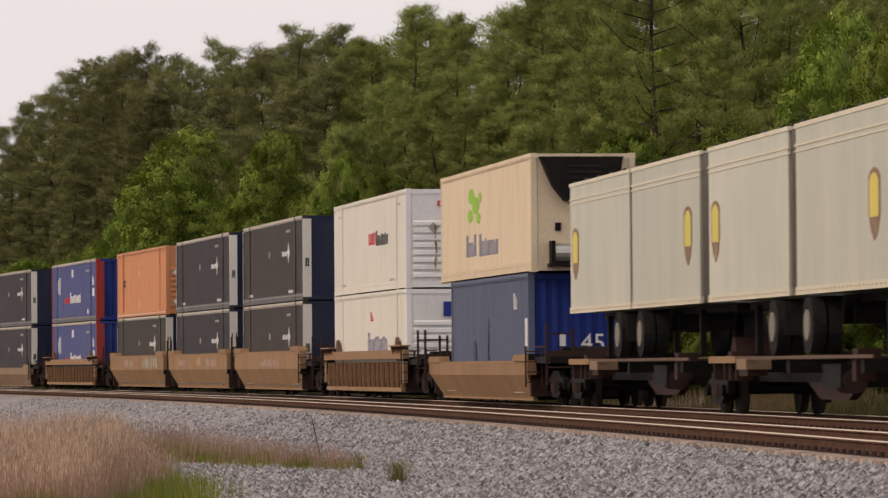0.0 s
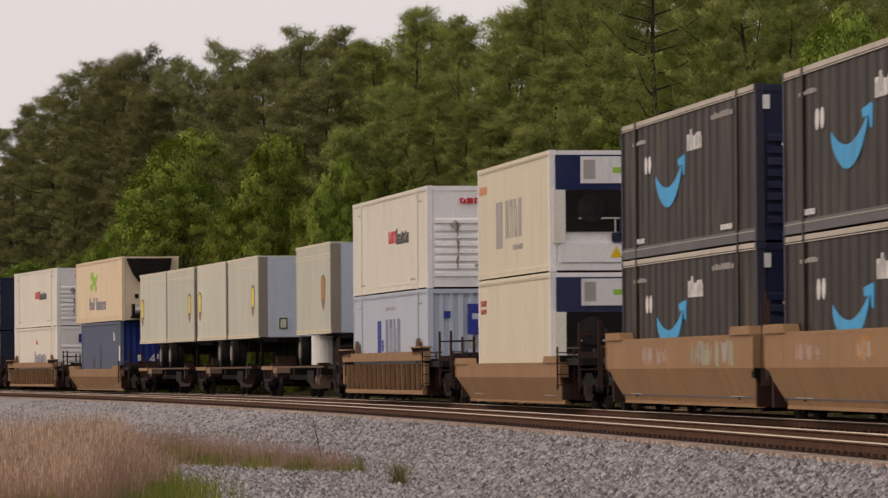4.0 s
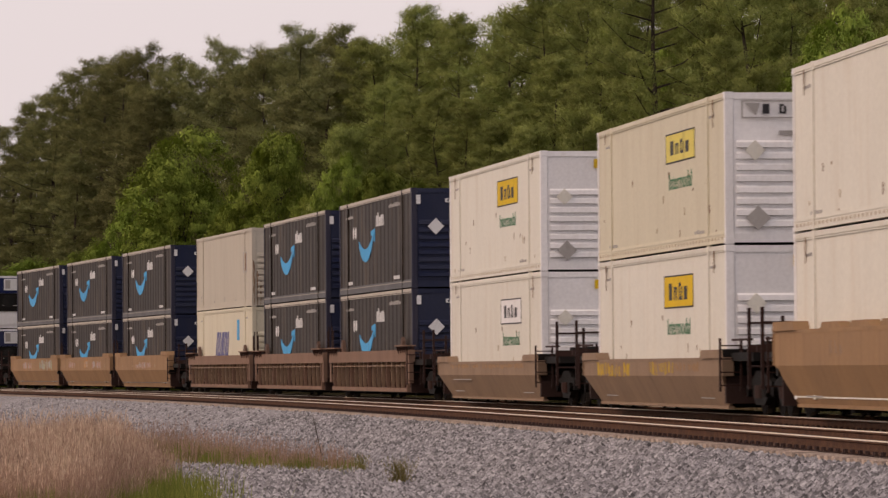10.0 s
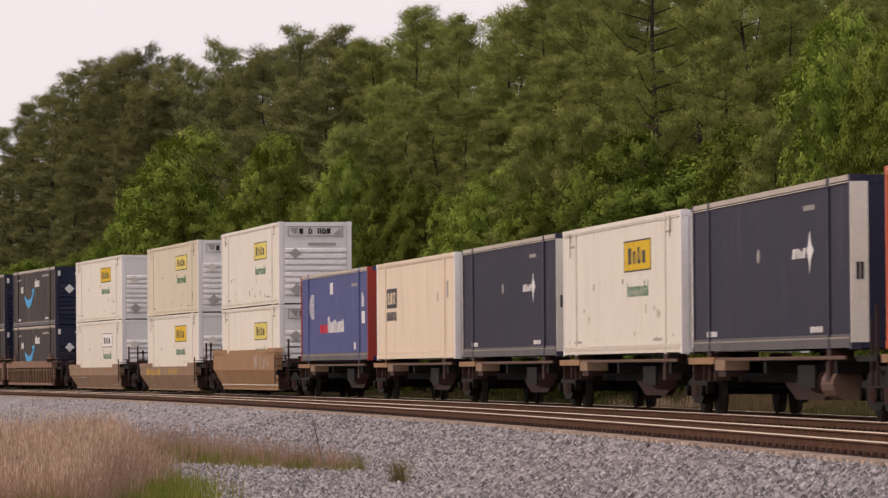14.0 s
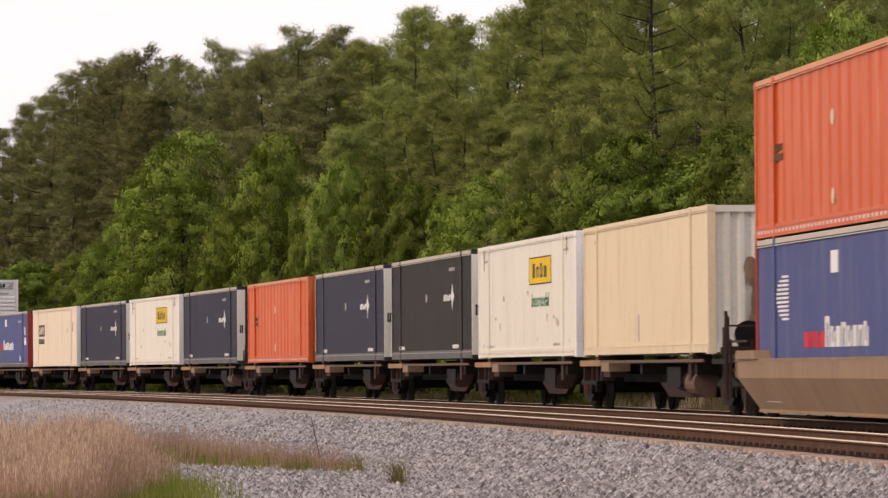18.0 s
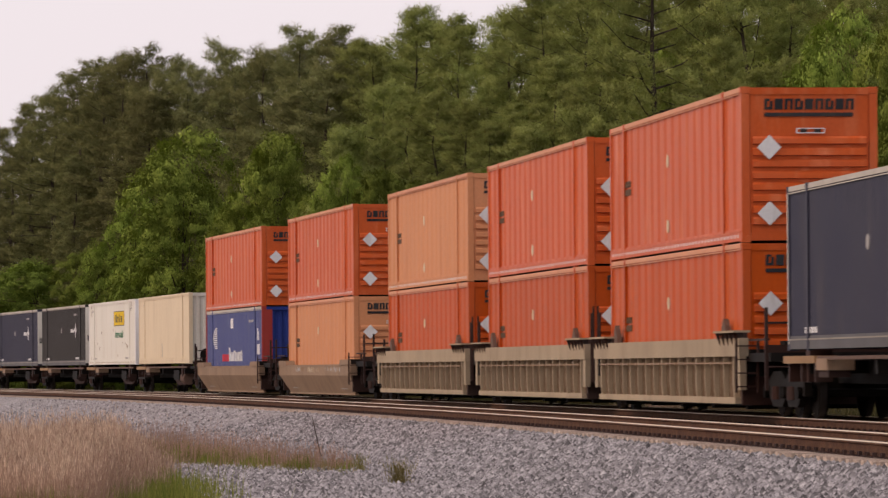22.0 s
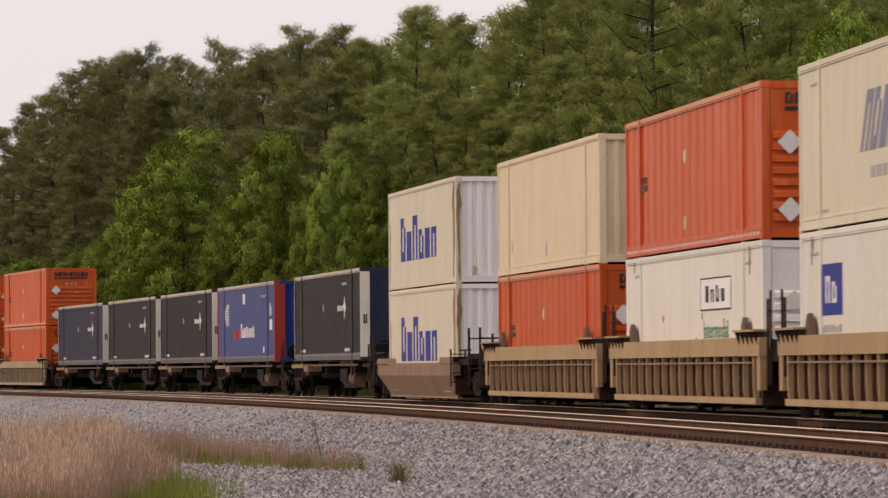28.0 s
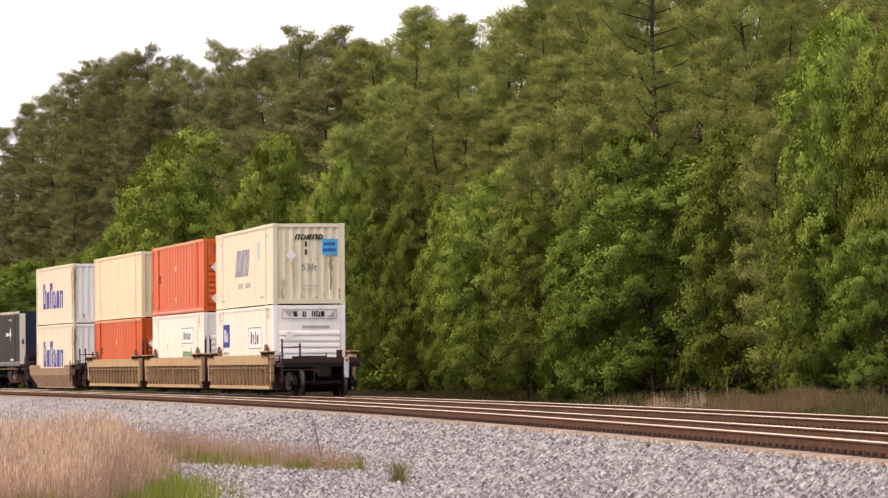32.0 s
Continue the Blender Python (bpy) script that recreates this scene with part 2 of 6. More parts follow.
M = {
    # the haze over the wood is mixed into this needle colour
    "pine": leaf("hazy_pine_needles", (0.106, 0.112, 0.050), (0.170, 0.174, 0.078), 0.45),
    # brighter copy of the needles, for pines that catch more light
    "pine_light": leaf("lit_pine_needles", (0.138, 0.162, 0.054), (0.222, 0.248, 0.084), 0.48),
    "leaf": leaf("broad_leaves", (0.076, 0.108, 0.021), (0.156, 0.196, 0.040), 0.20),
    "leaf_bright": leaf("young_bright_leaves", (0.108, 0.148, 0.027), (0.198, 0.244, 0.050), 0.20),
    "dry": leaf("dry_grass", (0.205, 0.136, 0.110), (0.300, 0.208, 0.170), 0.5),
    "pale": leaf("pale_seed_grass", (0.30, 0.22, 0.18), (0.39, 0.295, 0.245), 0.5),
    "green": leaf("green_grass", (0.075, 0.105, 0.022), (0.19, 0.20, 0.055), 0.5),
    "olive": leaf("olive_grass", (0.085, 0.082, 0.028), (0.19, 0.155, 0.075), 0.5),
    "bark": surface("pine_bark", (0.038, 0.030, 0.024), (0.085, 0.066, 0.052), 6, (1, 1, 0.3), 0.9, bump=0.02, speck=0.4, spec=0.06),
    "soil": surface("grassy_soil", (0.052, 0.038, 0.024), (0.050, 0.050, 0.024), 0.25, rough=0.95, bump=0.05, fine=5, speck=0.4, spec=0.0),
    "gravel": surface("grey_gravel", (0.26, 0.245, 0.25), (0.37, 0.35, 0.35), 0.5, rough=0.95, bump=0.04, fine=13, speck=0.55, spec=0.06),
    "stone": surface("ballast_stone", (0.21, 0.20, 0.21), (0.39, 0.37, 0.375), 9, rough=0.9, fine=60, speck=0.2, vary=0.68, island=True, spec=0.06),
    "rust": surface("rusty_rail_steel", (0.085, 0.043, 0.028), (0.14, 0.075, 0.048), 4, rough=0.8, bump=0.004, speck=0.3, spec=0.06),
    "shine": surface("polished_rail_head", (0.88, 0.68, 0.48), (0.95, 0.78, 0.58), 2, (1, 1, 1), 0.34, 0.6, speck=0.08),
    "tie": surface("weathered_tie_wood", (0.40, 0.31, 0.25), (0.58, 0.47, 0.39), 3, (1, 1, 1), 0.9, bump=0.01, speck=0.3, vary=0.2, spec=0.06),
    "tie_oily": surface("oil_stained_tie_wood", (0.045, 0.025, 0.020), (0.085, 0.050, 0.036), 3, (1, 1, 1), 0.85, bump=0.01, speck=0.35, vary=0.25, spec=0.05),
    # oily ballast, set darker still for the shade under the train
    "dirty": surface("oily_shaded_ballast", (0.036, 0.022, 0.018), (0.070, 0.044, 0.036), 0.6, rough=0.95, bump=0.04, fine=14, speck=0.5, spec=0.04),
    "spike": surface("dark_tie_plate_steel", (0.05, 0.032, 0.03), (0.09, 0.055, 0.045), 5, rough=0.7, speck=0.3, spec=0.06),
    "black": surface("grimy_black_steel", (0.005, 0.004, 0.0035), (0.013, 0.010, 0.008), 2, rough=0.75, speck=0.3, bump=0.004, spec=0.2),
    "wheel": surface("worn_wheel_steel", (0.004, 0.003, 0.0025), (0.011, 0.008, 0.006), 2, rough=0.7, metal=0.0, speck=0.3, spec=0.06),
    "tread": surface("bright_wheel_tread", (0.035, 0.030, 0.028), (0.06, 0.052, 0.048), 2, rough=0.5, metal=0.3, speck=0.1),
    "tyre": surface("black_tyre_rubber", (0.02, 0.02, 0.02), (0.035, 0.033, 0.03), 3, rough=0.85, speck=0.2, spec=0.06),
    "w_tan": paint("tan_car_paint", (0.37, 0.225, 0.120), 0.82, (0.14, 0.08, 0.05), 0.35, 0.6),
    "w_grey": paint("greyed_tan_car_paint", (0.33, 0.225, 0.150), 0.8, (0.10, 0.065, 0.045), 0.3, 0.6),
    "w_brown": paint("brown_car_paint", (0.16, 0.10, 0.075), 0.8, (0.05, 0.03, 0.025), 0.22, 0.6),
    "w_cream": paint("cream_car_paint", (0.44, 0.345, 0.235), 0.8, (0.12, 0.08, 0.05), 0.3, 0.6),
    "w_dark": paint("dark_brown_car_paint", (0.050, 0.024, 0.019), 0.8, (0.02, 0.015, 0.012), 0.22, 0.65, spec=0.08),
    # panels between the ribs: the recess shade is put into both colours
    "w_gap": surface("shaded_brown_well_panel", (0.034, 0.016, 0.012), (0.056, 0.029, 0.021), 2, rough=0.95, speck=0.3, spec=0.0),
    "w_mid": surface("shaded_cream_well_panel", (0.13, 0.088, 0.058), (0.18, 0.125, 0.085), 2, rough=0.95, speck=0.2, spec=0.0),
    "dusty": paint("dusty_slate_paint", (0.058, 0.054, 0.060), 0.9, (0.10, 0.085, 0.08), 0.4, 0.5, spec=0.06),
    "dusty_brown": paint("dusty_brown_black_paint", (0.055, 0.045, 0.038), 0.9, (0.11, 0.085, 0.065), 0.4, 0.45, spec=0.10),
    "rail_dark": paint("dark_grey_rail_paint", (0.105, 0.10, 0.10), 0.85, (0.05, 0.045, 0.04), 0.3, 0.4, 0.2),
    "ink_violet": paint("blue_violet_lettering", (0.11, 0.12, 0.30), 0.92),
    "w_sand": paint("sandy_car_paint", (0.47, 0.325, 0.180), 0.82, (0.16, 0.09, 0.05), 0.35, 0.6),
    "w_umber": paint("umber_car_paint", (0.27, 0.165, 0.115), 0.82, (0.10, 0.05, 0.035), 0.35, 0.6),
    "nose": paint("dull_grey_nose_trim", (0.27, 0.24, 0.20), 0.9, (0.09, 0.08, 0.07), 0.3),
    "bank_straw": leaf("brown_bank_weeds", (0.10, 0.078, 0.042), (0.20, 0.150, 0.092), 0.4),
    # darkened olive grass: the shade on the bank is in its colour
    "verge": leaf("shaded_verge_grass", (0.034, 0.034, 0.014), (0.085, 0.072, 0.034), 0.4),
    "white": paint("white_paint", (0.90, 0.89, 0.89), 0.93, (0.40, 0.33, 0.26), 0.20),
    "jb": paint("cool_white_paint", (0.80, 0.775, 0.69), 0.94, (0.46, 0.34, 0.22), 0.25),
    "cream": paint("cream_paint", (0.78, 0.65, 0.46), 0.93, (0.36, 0.23, 0.13), 0.25),
    "beige": paint("beige_paint", (0.74, 0.69, 0.54), 0.93, (0.38, 0.28, 0.17), 0.25),
    "slate": paint("dark_slate_paint", (0.038, 0.038, 0.064), 0.9, (0.090, 0.080, 0.082), 0.40, 0.5, spec=0.08),
    "navy": paint("navy_paint", (0.016, 0.022, 0.055), 0.9, (0.03, 0.03, 0.04), 0.3, 0.4, spec=0.14),
    # its lighter streaks paint the sheen on the side
    "char": paint("charcoal_paint", (0.032, 0.023, 0.017), 0.85, (0.185, 0.140, 0.100), 0.55, 0.5, spec=0.09),
    "blue": paint("royal_blue_paint", (0.088, 0.108, 0.270), 0.9, (0.19, 0.18, 0.24), 0.45, spec=0.09),
    "deep": paint("deep_blue_paint", (0.02, 0.045, 0.24), 0.9, (0.015, 0.015, 0.03), 0.5),
    "steel_blue": paint("faded_steel_blue_paint", (0.13, 0.155, 0.23), 0.9, (0.05, 0.05, 0.07), 0.35),
    "sky_blue": paint("pale_blue_paint", (0.50, 0.56, 0.66), 0.92, (0.30, 0.28, 0.28), 0.3),
    # its salmon streaks paint the light caught by the ribs
    "orange": paint("orange_paint", (0.62, 0.108, 0.022), 0.92, (0.74, 0.27, 0.14), 0.50, 0.42, spec=0.09),
    "pumpkin": paint("deep_orange_paint", (0.55, 0.090, 0.012), 0.9, (0.62, 0.17, 0.06), 0.28, 0.4, spec=0.05),
    "faded": paint("faded_orange_paint", (0.66, 0.290, 0.140), 0.92, (0.46, 0.17, 0.07), 0.45, spec=0.06),
    "red": paint("red_paint", (0.38, 0.050, 0.040), 0.9),
    "silver": surface("brushed_trailer_skin", (0.56, 0.565, 0.465), (0.66, 0.655, 0.54), 0.8, (1, 1, 0.3), 0.45, 0.15, speck=0.04, spec=0.15, dirt_or_sheen=(0.4, 0.36, 0.25), streak_amount=0.3),
    "alu": surface("bare_aluminium_rail", (0.52, 0.50, 0.46), (0.62, 0.60, 0.55), 2, rough=0.35, metal=0.7, speck=0.1),
    "steel": paint("highlight_rail_paint", (0.40, 0.35, 0.28), 0.85, (0.12, 0.10, 0.08), 0.4, 0.4, 0.2),
    "navy_deep": paint("deep_navy_paint", (0.014, 0.022, 0.085), 0.9, (0.02, 0.02, 0.03), 0.4, 0.45, spec=0.1),
    "grey_white": paint("dull_grey_white_paint", (0.60, 0.55, 0.46), 0.92, (0.36, 0.28, 0.20), 0.3),
    # top rails: the sunlit edge line is put into these two paints
    "rail_pale": paint("sunlit_pale_rail_paint", (0.56, 0.51, 0.44), 0.88, (0.25, 0.20, 0.15), 0.3, 0.5),
    "rail_peach": paint("sunlit_peach_rail_paint", (0.70, 0.33, 0.19), 0.9, (0.62, 0.20, 0.08), 0.3, 0.5),
    "cream_light": paint("light_cream_paint", (0.82, 0.71, 0.56), 0.93, (0.42, 0.28, 0.17), 0.25),
    "slate2": paint("dark_charcoal_slate_paint", (0.038, 0.034, 0.032), 0.9, (0.085, 0.072, 0.066), 0.35, 0.5, spec=0.06),
    "stain": surface("brown_water_stain", (0.44, 0.34, 0.23), (0.58, 0.49, 0.36), 5, (1, 1, 0.3), 0.85, speck=0.25),
    "stain_dark": surface("dark_rust_stain", (0.22, 0.13, 0.08), (0.36, 0.25, 0.16), 5, (1, 1, 0.3), 0.85, speck=0.3),
    "spray_green": paint("pale_green_spray_paint", (0.42, 0.43, 0.30), 0.8),
    "spray_orange": paint("orange_spray_paint", (0.55, 0.28, 0.10), 0.8),
    "spray_pink": paint("faded_pink_spray_paint", (0.52, 0.32, 0.26), 0.8),
    "rusty": surface("rust_streak", (0.20, 0.10, 0.05), (0.34, 0.19, 0.10), 3, (1, 1, 0.3), 0.85, speck=0.3),
    "smile": paint("bright_sky_blue_paint", (0.07, 0.42, 0.80), 0.95),
    "yellow": paint("yellow_decal", (0.78, 0.52, 0.015), 0.95),
    "pale_yellow": paint("sun_bleached_yellow_decal", (0.78, 0.66, 0.16), 0.95),
    "ink": paint("black_lettering", (0.025, 0.025, 0.028), 0.95, spec=0.14),
    "ink_blue": paint("dark_blue_lettering", (0.030, 0.045, 0.30), 0.95),
    "ink_grey": paint("faded_blue_grey_lettering", (0.24, 0.25, 0.34), 0.95),
    "ink_green": paint("green_lettering", (0.10, 0.30, 0.17), 0.95),
    "ink_red": paint("red_lettering", (0.62, 0.03, 0.05), 0.95),
    "ink_white": paint("white_lettering", (0.80, 0.80, 0.80), 0.95),
    "ink_lime": paint("lime_green_decal", (0.35, 0.62, 0.08), 0.95),
    "ink_soft": paint("faded_grey_lettering", (0.42, 0.40, 0.38), 0.95),
    "gold": paint("bronze_yellow_decal", (0.56, 0.36, 0.03), 0.95),
    "brown": paint("brown_decal", (0.10, 0.05, 0.02), 0.95),
}

# ---------------------------------------------------------------- mesh building


class Build:
    """Collects vertices and faces of one mesh."""

    def __init__(self):
        self.v, self.f, self.m = [], [], []

    def add(self, verts, faces, mat=0):
        k = len(self.v)
        self.v += [tuple(p) for p in verts]
        self.f += [tuple(i + k for i in q) for q in faces]
        self.m += [mat] * len(faces)
        return self

    def box(self, x0, x1, y0, y1, z0, z1, mat=0):
        x0, x1, y0, y1, z0, z1 = min(x0, x1), max(x0, x1), min(y0, y1), max(y0, y1), min(z0, z1), max(z0, z1)
        return self.add([(x, y, z) for x in (x0, x1) for y in (y0, y1) for z in (z0, z1)],
                        [(0, 1, 3, 2), (4, 6, 7, 5), (0, 4, 5, 1), (2, 3, 7, 6), (0, 2, 6, 4), (1, 5, 7, 3)], mat)

    def prism(self, pts, axis, a, b, mat=0):
        """A 2D outline, pushed along an axis from a to b."""
        put = {"x": lambda p, d: (d, p[0], p[1]), "y": lambda p, d: (p[0], d, p[1]), "z": lambda p, d: (p[0], p[1], d)}[axis]
        n = len(pts)
        vs = [put(p, a) for p in pts] + [put(p, b) for p in pts]
        fs = [tuple(range(n)), tuple(range(2 * n - 1, n - 1, -1))] + [(i, i + n, (i + 1) % n + n, (i + 1) % n) for i in range(n)]
        return self.add(vs, fs, mat)

    def cyl(self, c, axis, r, h, n=16, r2=None, mat=0):
        r2 = r if r2 is None else r2
        ring = [(math.cos(6.28318 * i / n), math.sin(6.28318 * i / n)) for i in range(n)]
        put = {"x": lambda a, b, d: (c[0] + d, c[1] + a, c[2] + b), "y": lambda a, b, d: (c[0] + a, c[1] + d, c[2] + b),
               "z": lambda a, b, d: (c[0] + a, c[1] + b, c[2] + d)}[axis]
        vs = [put(a * r, b * r, -h / 2) for a, b in ring] + [put(a * r2, b * r2, h / 2) for a, b in ring]
        fs = [tuple(range(n)), tuple(range(2 * n - 1, n - 1, -1))] + [(i, i + n, (i + 1) % n + n, (i + 1) % n) for i in range(n)]
        return self.add(vs, fs, mat)

    def loft(self, sections):
        """Level rectangles (x0, x1, y0, y1, z), stacked and joined."""
        vs, fs = [], []
        for x0, x1, y0, y1, z in sections:
            vs += [(x0, y0, z), (x1, y0, z), (x1, y1, z), (x0, y1, z)]
        for i in range(len(sections) - 1):
            fs += [(4 * i + j, 4 * i + (j + 1) % 4, 4 * i + 4 + (j + 1) % 4, 4 * i + 4 + j) for j in range(4)]
        k = len(vs)
        return self.add(vs, fs + [(3, 2, 1, 0), (k - 4, k - 3, k - 2, k - 1)])

    def tube(self, a, b, r0, r1, n=7):
        a, b = Vector(a), Vector(b)
        d = (b - a).normalized()
        u = d.orthogonal().normalized()
        w = d.cross(u)
        vs = []
        for p, r in ((a, r0), (b, r1)):
            vs += [p + (u * math.cos(6.28318 * i / n) + w * math.sin(6.28318 * i / n)) * r for i in range(n)]
        return self.add(vs, [(i, (i + 1) % n, (i + 1) % n + n, i + n) for i in range(n)] + [tuple(range(n))[::-1], tuple(range(n, 2 * n))])

    def mesh(self, name, mats):
        me = bpy.data.meshes.new(name)
        me.from_pydata(self.v, [], self.f)
        for m in mats:
            me.materials.append(m)
        if any(self.m):
            me.polygons.foreach_set("material_index", self.m)
        bm = bmesh.new()
        bm.from_mesh(me)
        bmesh.ops.recalc_face_normals(bm, faces=bm.faces)
        bm.to_mesh(me)
        bm.free()
        return me


def part(name, b, material, parent, label="", at=None):
    """One mesh object under a thing or under a part."""
    mats = material if isinstance(material, (list, tuple)) else [material]
    me = b.mesh(name, mats) if isinstance(b, Build) else b
    ob = new(name, me)
    if parent is not None:
        ob.parent = parent
    if at is not None:
        ob.matrix_basis = at
    return tagged(ob, label)


def cloud_mesh(name, verts, n, mats, nor=None):
    """A mesh of many loose triangles or quads (n corners each) from an array of corners; nor shades each piece as part of its clump."""
    k = len(verts) // n
    if nor is not None:
        v = verts.reshape(k, n, 3)
        flat = np.cross(v[:, 1] - v[:, 0], v[:, n - 1] - v[:, 0])
        away = np.sum(flat * nor, 1) < 0
        v[away] = v[away][:, ::-1]
        verts = v.reshape(-1, 3)
    me = bpy.data.meshes.new(name)
    me.vertices.add(len(verts))
    me.vertices.foreach_set("co", verts.astype(np.float32).ravel())
    me.loops.add(k * n)
    me.loops.foreach_set("vertex_index", np.arange(k * n, dtype=np.int32))
    me.polygons.add(k)
    me.polygons.foreach_set("loop_start", np.arange(0, k * n, n, dtype=np.int32))
    for m in mats:
        me.materials.append(m)
    me.update(calc_edges=True)
    if nor is not None:
        nor = nor / (np.linalg.norm(nor, axis=1)[:, None] + 1e-6)
        me.normals_split_custom_set_from_vertices(np.repeat(nor, n, 0).tolist())
    return me


# ---------------------------------------------------------------- the line: a steady left-hand curve
X0, H0, R = 5.766, 0.1191, 1530.0
NEAR = -3.95         # the near track's centre, left of the far track's


def track(s, off=0.0):
    """The place on the line s metres along the far track, off metres to its right; and the heading."""
    h = H0 + s / R
    cx, cy = X0 - R * math.cos(H0), 100 - R * math.sin(H0)
    return cx + (R + off) * math.cos(h), cy + (R + off) * math.sin(h), h


def sweep(outline, s0, s1, step, closed=True, mats=None):
    b = Build()
    n, k = len(outline), max(2, int(round((s1 - s0) / step)) + 1)
    vs = []
    for i in range(k):
        s = s0 + (s1 - s0) * i / (k - 1)
        for off, z in outline:
            x, y, _ = track(s, off)
            vs.append((x, y, z))
    fs, ms = [], []
    for i in range(k - 1):
        for j in range(n if closed else n - 1):
            a, c = i * n + j, i * n + (j + 1) % n
            fs.append((a, c, c + n, a + n))
            ms.append(mats[j] if mats else 0)
    b.v, b.f, b.m = vs, fs, ms
    return b


def bank(off):
    """Height of the ground beside the line."""
    pts = [(-2000, -0.8), (-60, -0.8), (-12, -0.78), (-8.2, -0.74), (-5.45, -0.26), (-3.95, -0.22), (-2.2, -0.26), (0, -0.22),
           (1.6, -0.26), (3.6, -0.75), (6, -0.72), (9, -0.35), (12, -0.05), (30, 0.3), (60, 0.6), (2000, 0.6)]
    for (a, za), (b, zb) in zip(pts, pts[1:]):
        if a <= off <= b:
            return za + (zb - za) * (off - a) / (b - a)
    return 0.0


def offset_of(x, y):
    cx, cy = X0 - R * math.cos(H0), 100 - R * math.sin(H0)
    return math.hypot(x - cx, y - cy) - R


LAND = [-1450, -900, -400, -150, -60, -30, -16, -12, -8.2]
ground = part("ground", sweep([(o, bank(o) - 0.03) for o in LAND + [-7, 3, 3.6, 6, 9, 12, 20, 30, 60, 150, 400, 900, 1800]], -1700, 2300, 20, False), M["soil"], None)
tagged(ground, "rough grassy ground sheet beside the railway", "ground", kind="structure")
bed = part("ballast_bed", sweep([(o, bank(o)) for o in (-30, -16, -12, -8.2, -5.45, -3.95, -2.2, 0, 1.6, 3.6, 4.2)], -900, 1200, 5, False), M["gravel"], None)
for c in (NEAR, 0.0):
    # wider on the far track, as painted shade under the cars
    half_lane = 1.02 if c else 1.75
    lane = part("ballast_lane", sweep([(c + o, -0.222 + 0.006 - (abs(o) > 1.1) * 0.03) for o in (-half_lane, -0.3, 0.3, half_lane)], -860, 1130, 5, False), M["dirty"], bed, "oily ballast between the rails, darkened further for the train's shade")
tagged(bed, "grey crushed-stone ballast bed and gravel apron under the tracks", "ballast", kind="structure")

RAIL = [(-0.034, 0.0), (0.034, 0.0), (0.037, -0.012), (0.037, -0.035), (0.010, -0.05), (0.010, -0.145), (0.075, -0.16), (0.075, -0.175), (-0.075, -0.175),
        (-0.075, -0.16), (-0.010, -0.145), (-0.010, -0.05), (-0.037, -0.035), (-0.037, -0.012)]
RAIL_MAT = [1, 1] + [0] * 11 + [1]


def tie_mesh(name, wood):
    b = Build()
    b.prism([(-1.3, -0.37), (1.3, -0.37), (1.3, -0.19), (0.98, -0.187), (-0.98, -0.187), (-1.3, -0.19)], "y", -0.115, 0.115)
    b.m[5] = 1           # the worn top between the rail seats is stained with oil
    return b.mesh(name, [M[wood], M["tie_oily"]])


def plate_build(b, x, y, h, off):
    """A tie plate with two spikes at one rail seat."""
    ca, sa = math.cos(h), math.sin(h)
    for px, py, sx, sy, z0, z1 in ((0, 0, 0.17, 0.10, -0.195, -0.172), (0.11, 0.05, 0.02, 0.02, -0.18, -0.125), (-0.11, -0.05, 0.02, 0.02, -0.18, -0.125),
                                   (0.11, -0.06, 0.02, 0.02, -0.18, -0.125), (-0.11, 0.06, 0.02, 0.02, -0.18, -0.125)):
        vs = [(x + (px + off + ex) * ca - (py + ey) * sa, y + (px + off + ex) * sa + (py + ey) * ca, z)
              for ex in (-sx, sx) for ey in (-sy, sy) for z in (z0, z1)]
        b.add(vs, [(0, 1, 3, 2), (4, 6, 7, 5), (0, 4, 5, 1), (2, 3, 7, 6), (1, 5, 7, 3)])


def railway_track(name, centre, label, s_near, count, wood="tie"):
    t = tagged(new(name), label, "railway track", kind="structure")
    for side in (-0.755, 0.755):
        part("rail", sweep([(centre + side + o, z) for o, z in RAIL], -860, 1130, 4, True, RAIL_MAT), [M["rust"], M["shine"]], t, "rusty steel rail with a polished head")
    me = tie_mesh("tie", wood)
    plates, rest = Build(), Build()
    spacing = 0.53
    first = -60.0
    for i in range(620):
        s = first + i * spacing
        x, y, h = track(s, centre)
        if s_near <= s < s_near + count * spacing:
            part("tie", me, None, t, at=pose(x, y, 0, 0, 0, math.degrees(h) + random.uniform(-0.5, 0.5)))
        else:
            c, sn = math.cos(h), math.sin(h)
            rest.add([(x + ex * c - ey * sn, y + ex * sn + ey * c, z) for ex in (-1.3, 1.3) for ey in (-0.115, 0.115) for z in (-0.37, -0.19)],
                     [(4, 6, 7, 5), (0, 1, 3, 2), (0, 4, 5, 1), (2, 3, 7, 6), (1, 5, 7, 3)])
        if s < 150:
            for side in (-0.755, 0.755):
                plate_build(plates, x, y, h, side)
    tagged(part("far_ties", rest, M[wood], t), kind="stuff")
    tagged(part("tie_plates", plates, M["spike"], t), kind="stuff")
    return t



# ---------------------------------------------------------------- the train
# Local axes of everything on the train: x forward, y to the left (the camera's side), z up from the rail top.
TRAIN = []           # (thing, place along the train, height, half-distance between its pivots)


def gone(t):
    """Metres that the train has run at t seconds."""
    return 25.4 * t + 0.016 * t * t


def on_line(s, z=0.0, half=8.5):
    ax, ay, _ = track(s - half)
    bx, by, _ = track(s + half)
    return pose((ax + bx) / 2, (ay + by) / 2, z, 0, 0, math.degrees(math.atan2(by - ay, bx - ax)))


def put(thing, s, z=0.0, half=8.5):
    thing.matrix_basis = on_line(s, z, half)
    TRAIN.append((thing, s, z, half))
    return thing


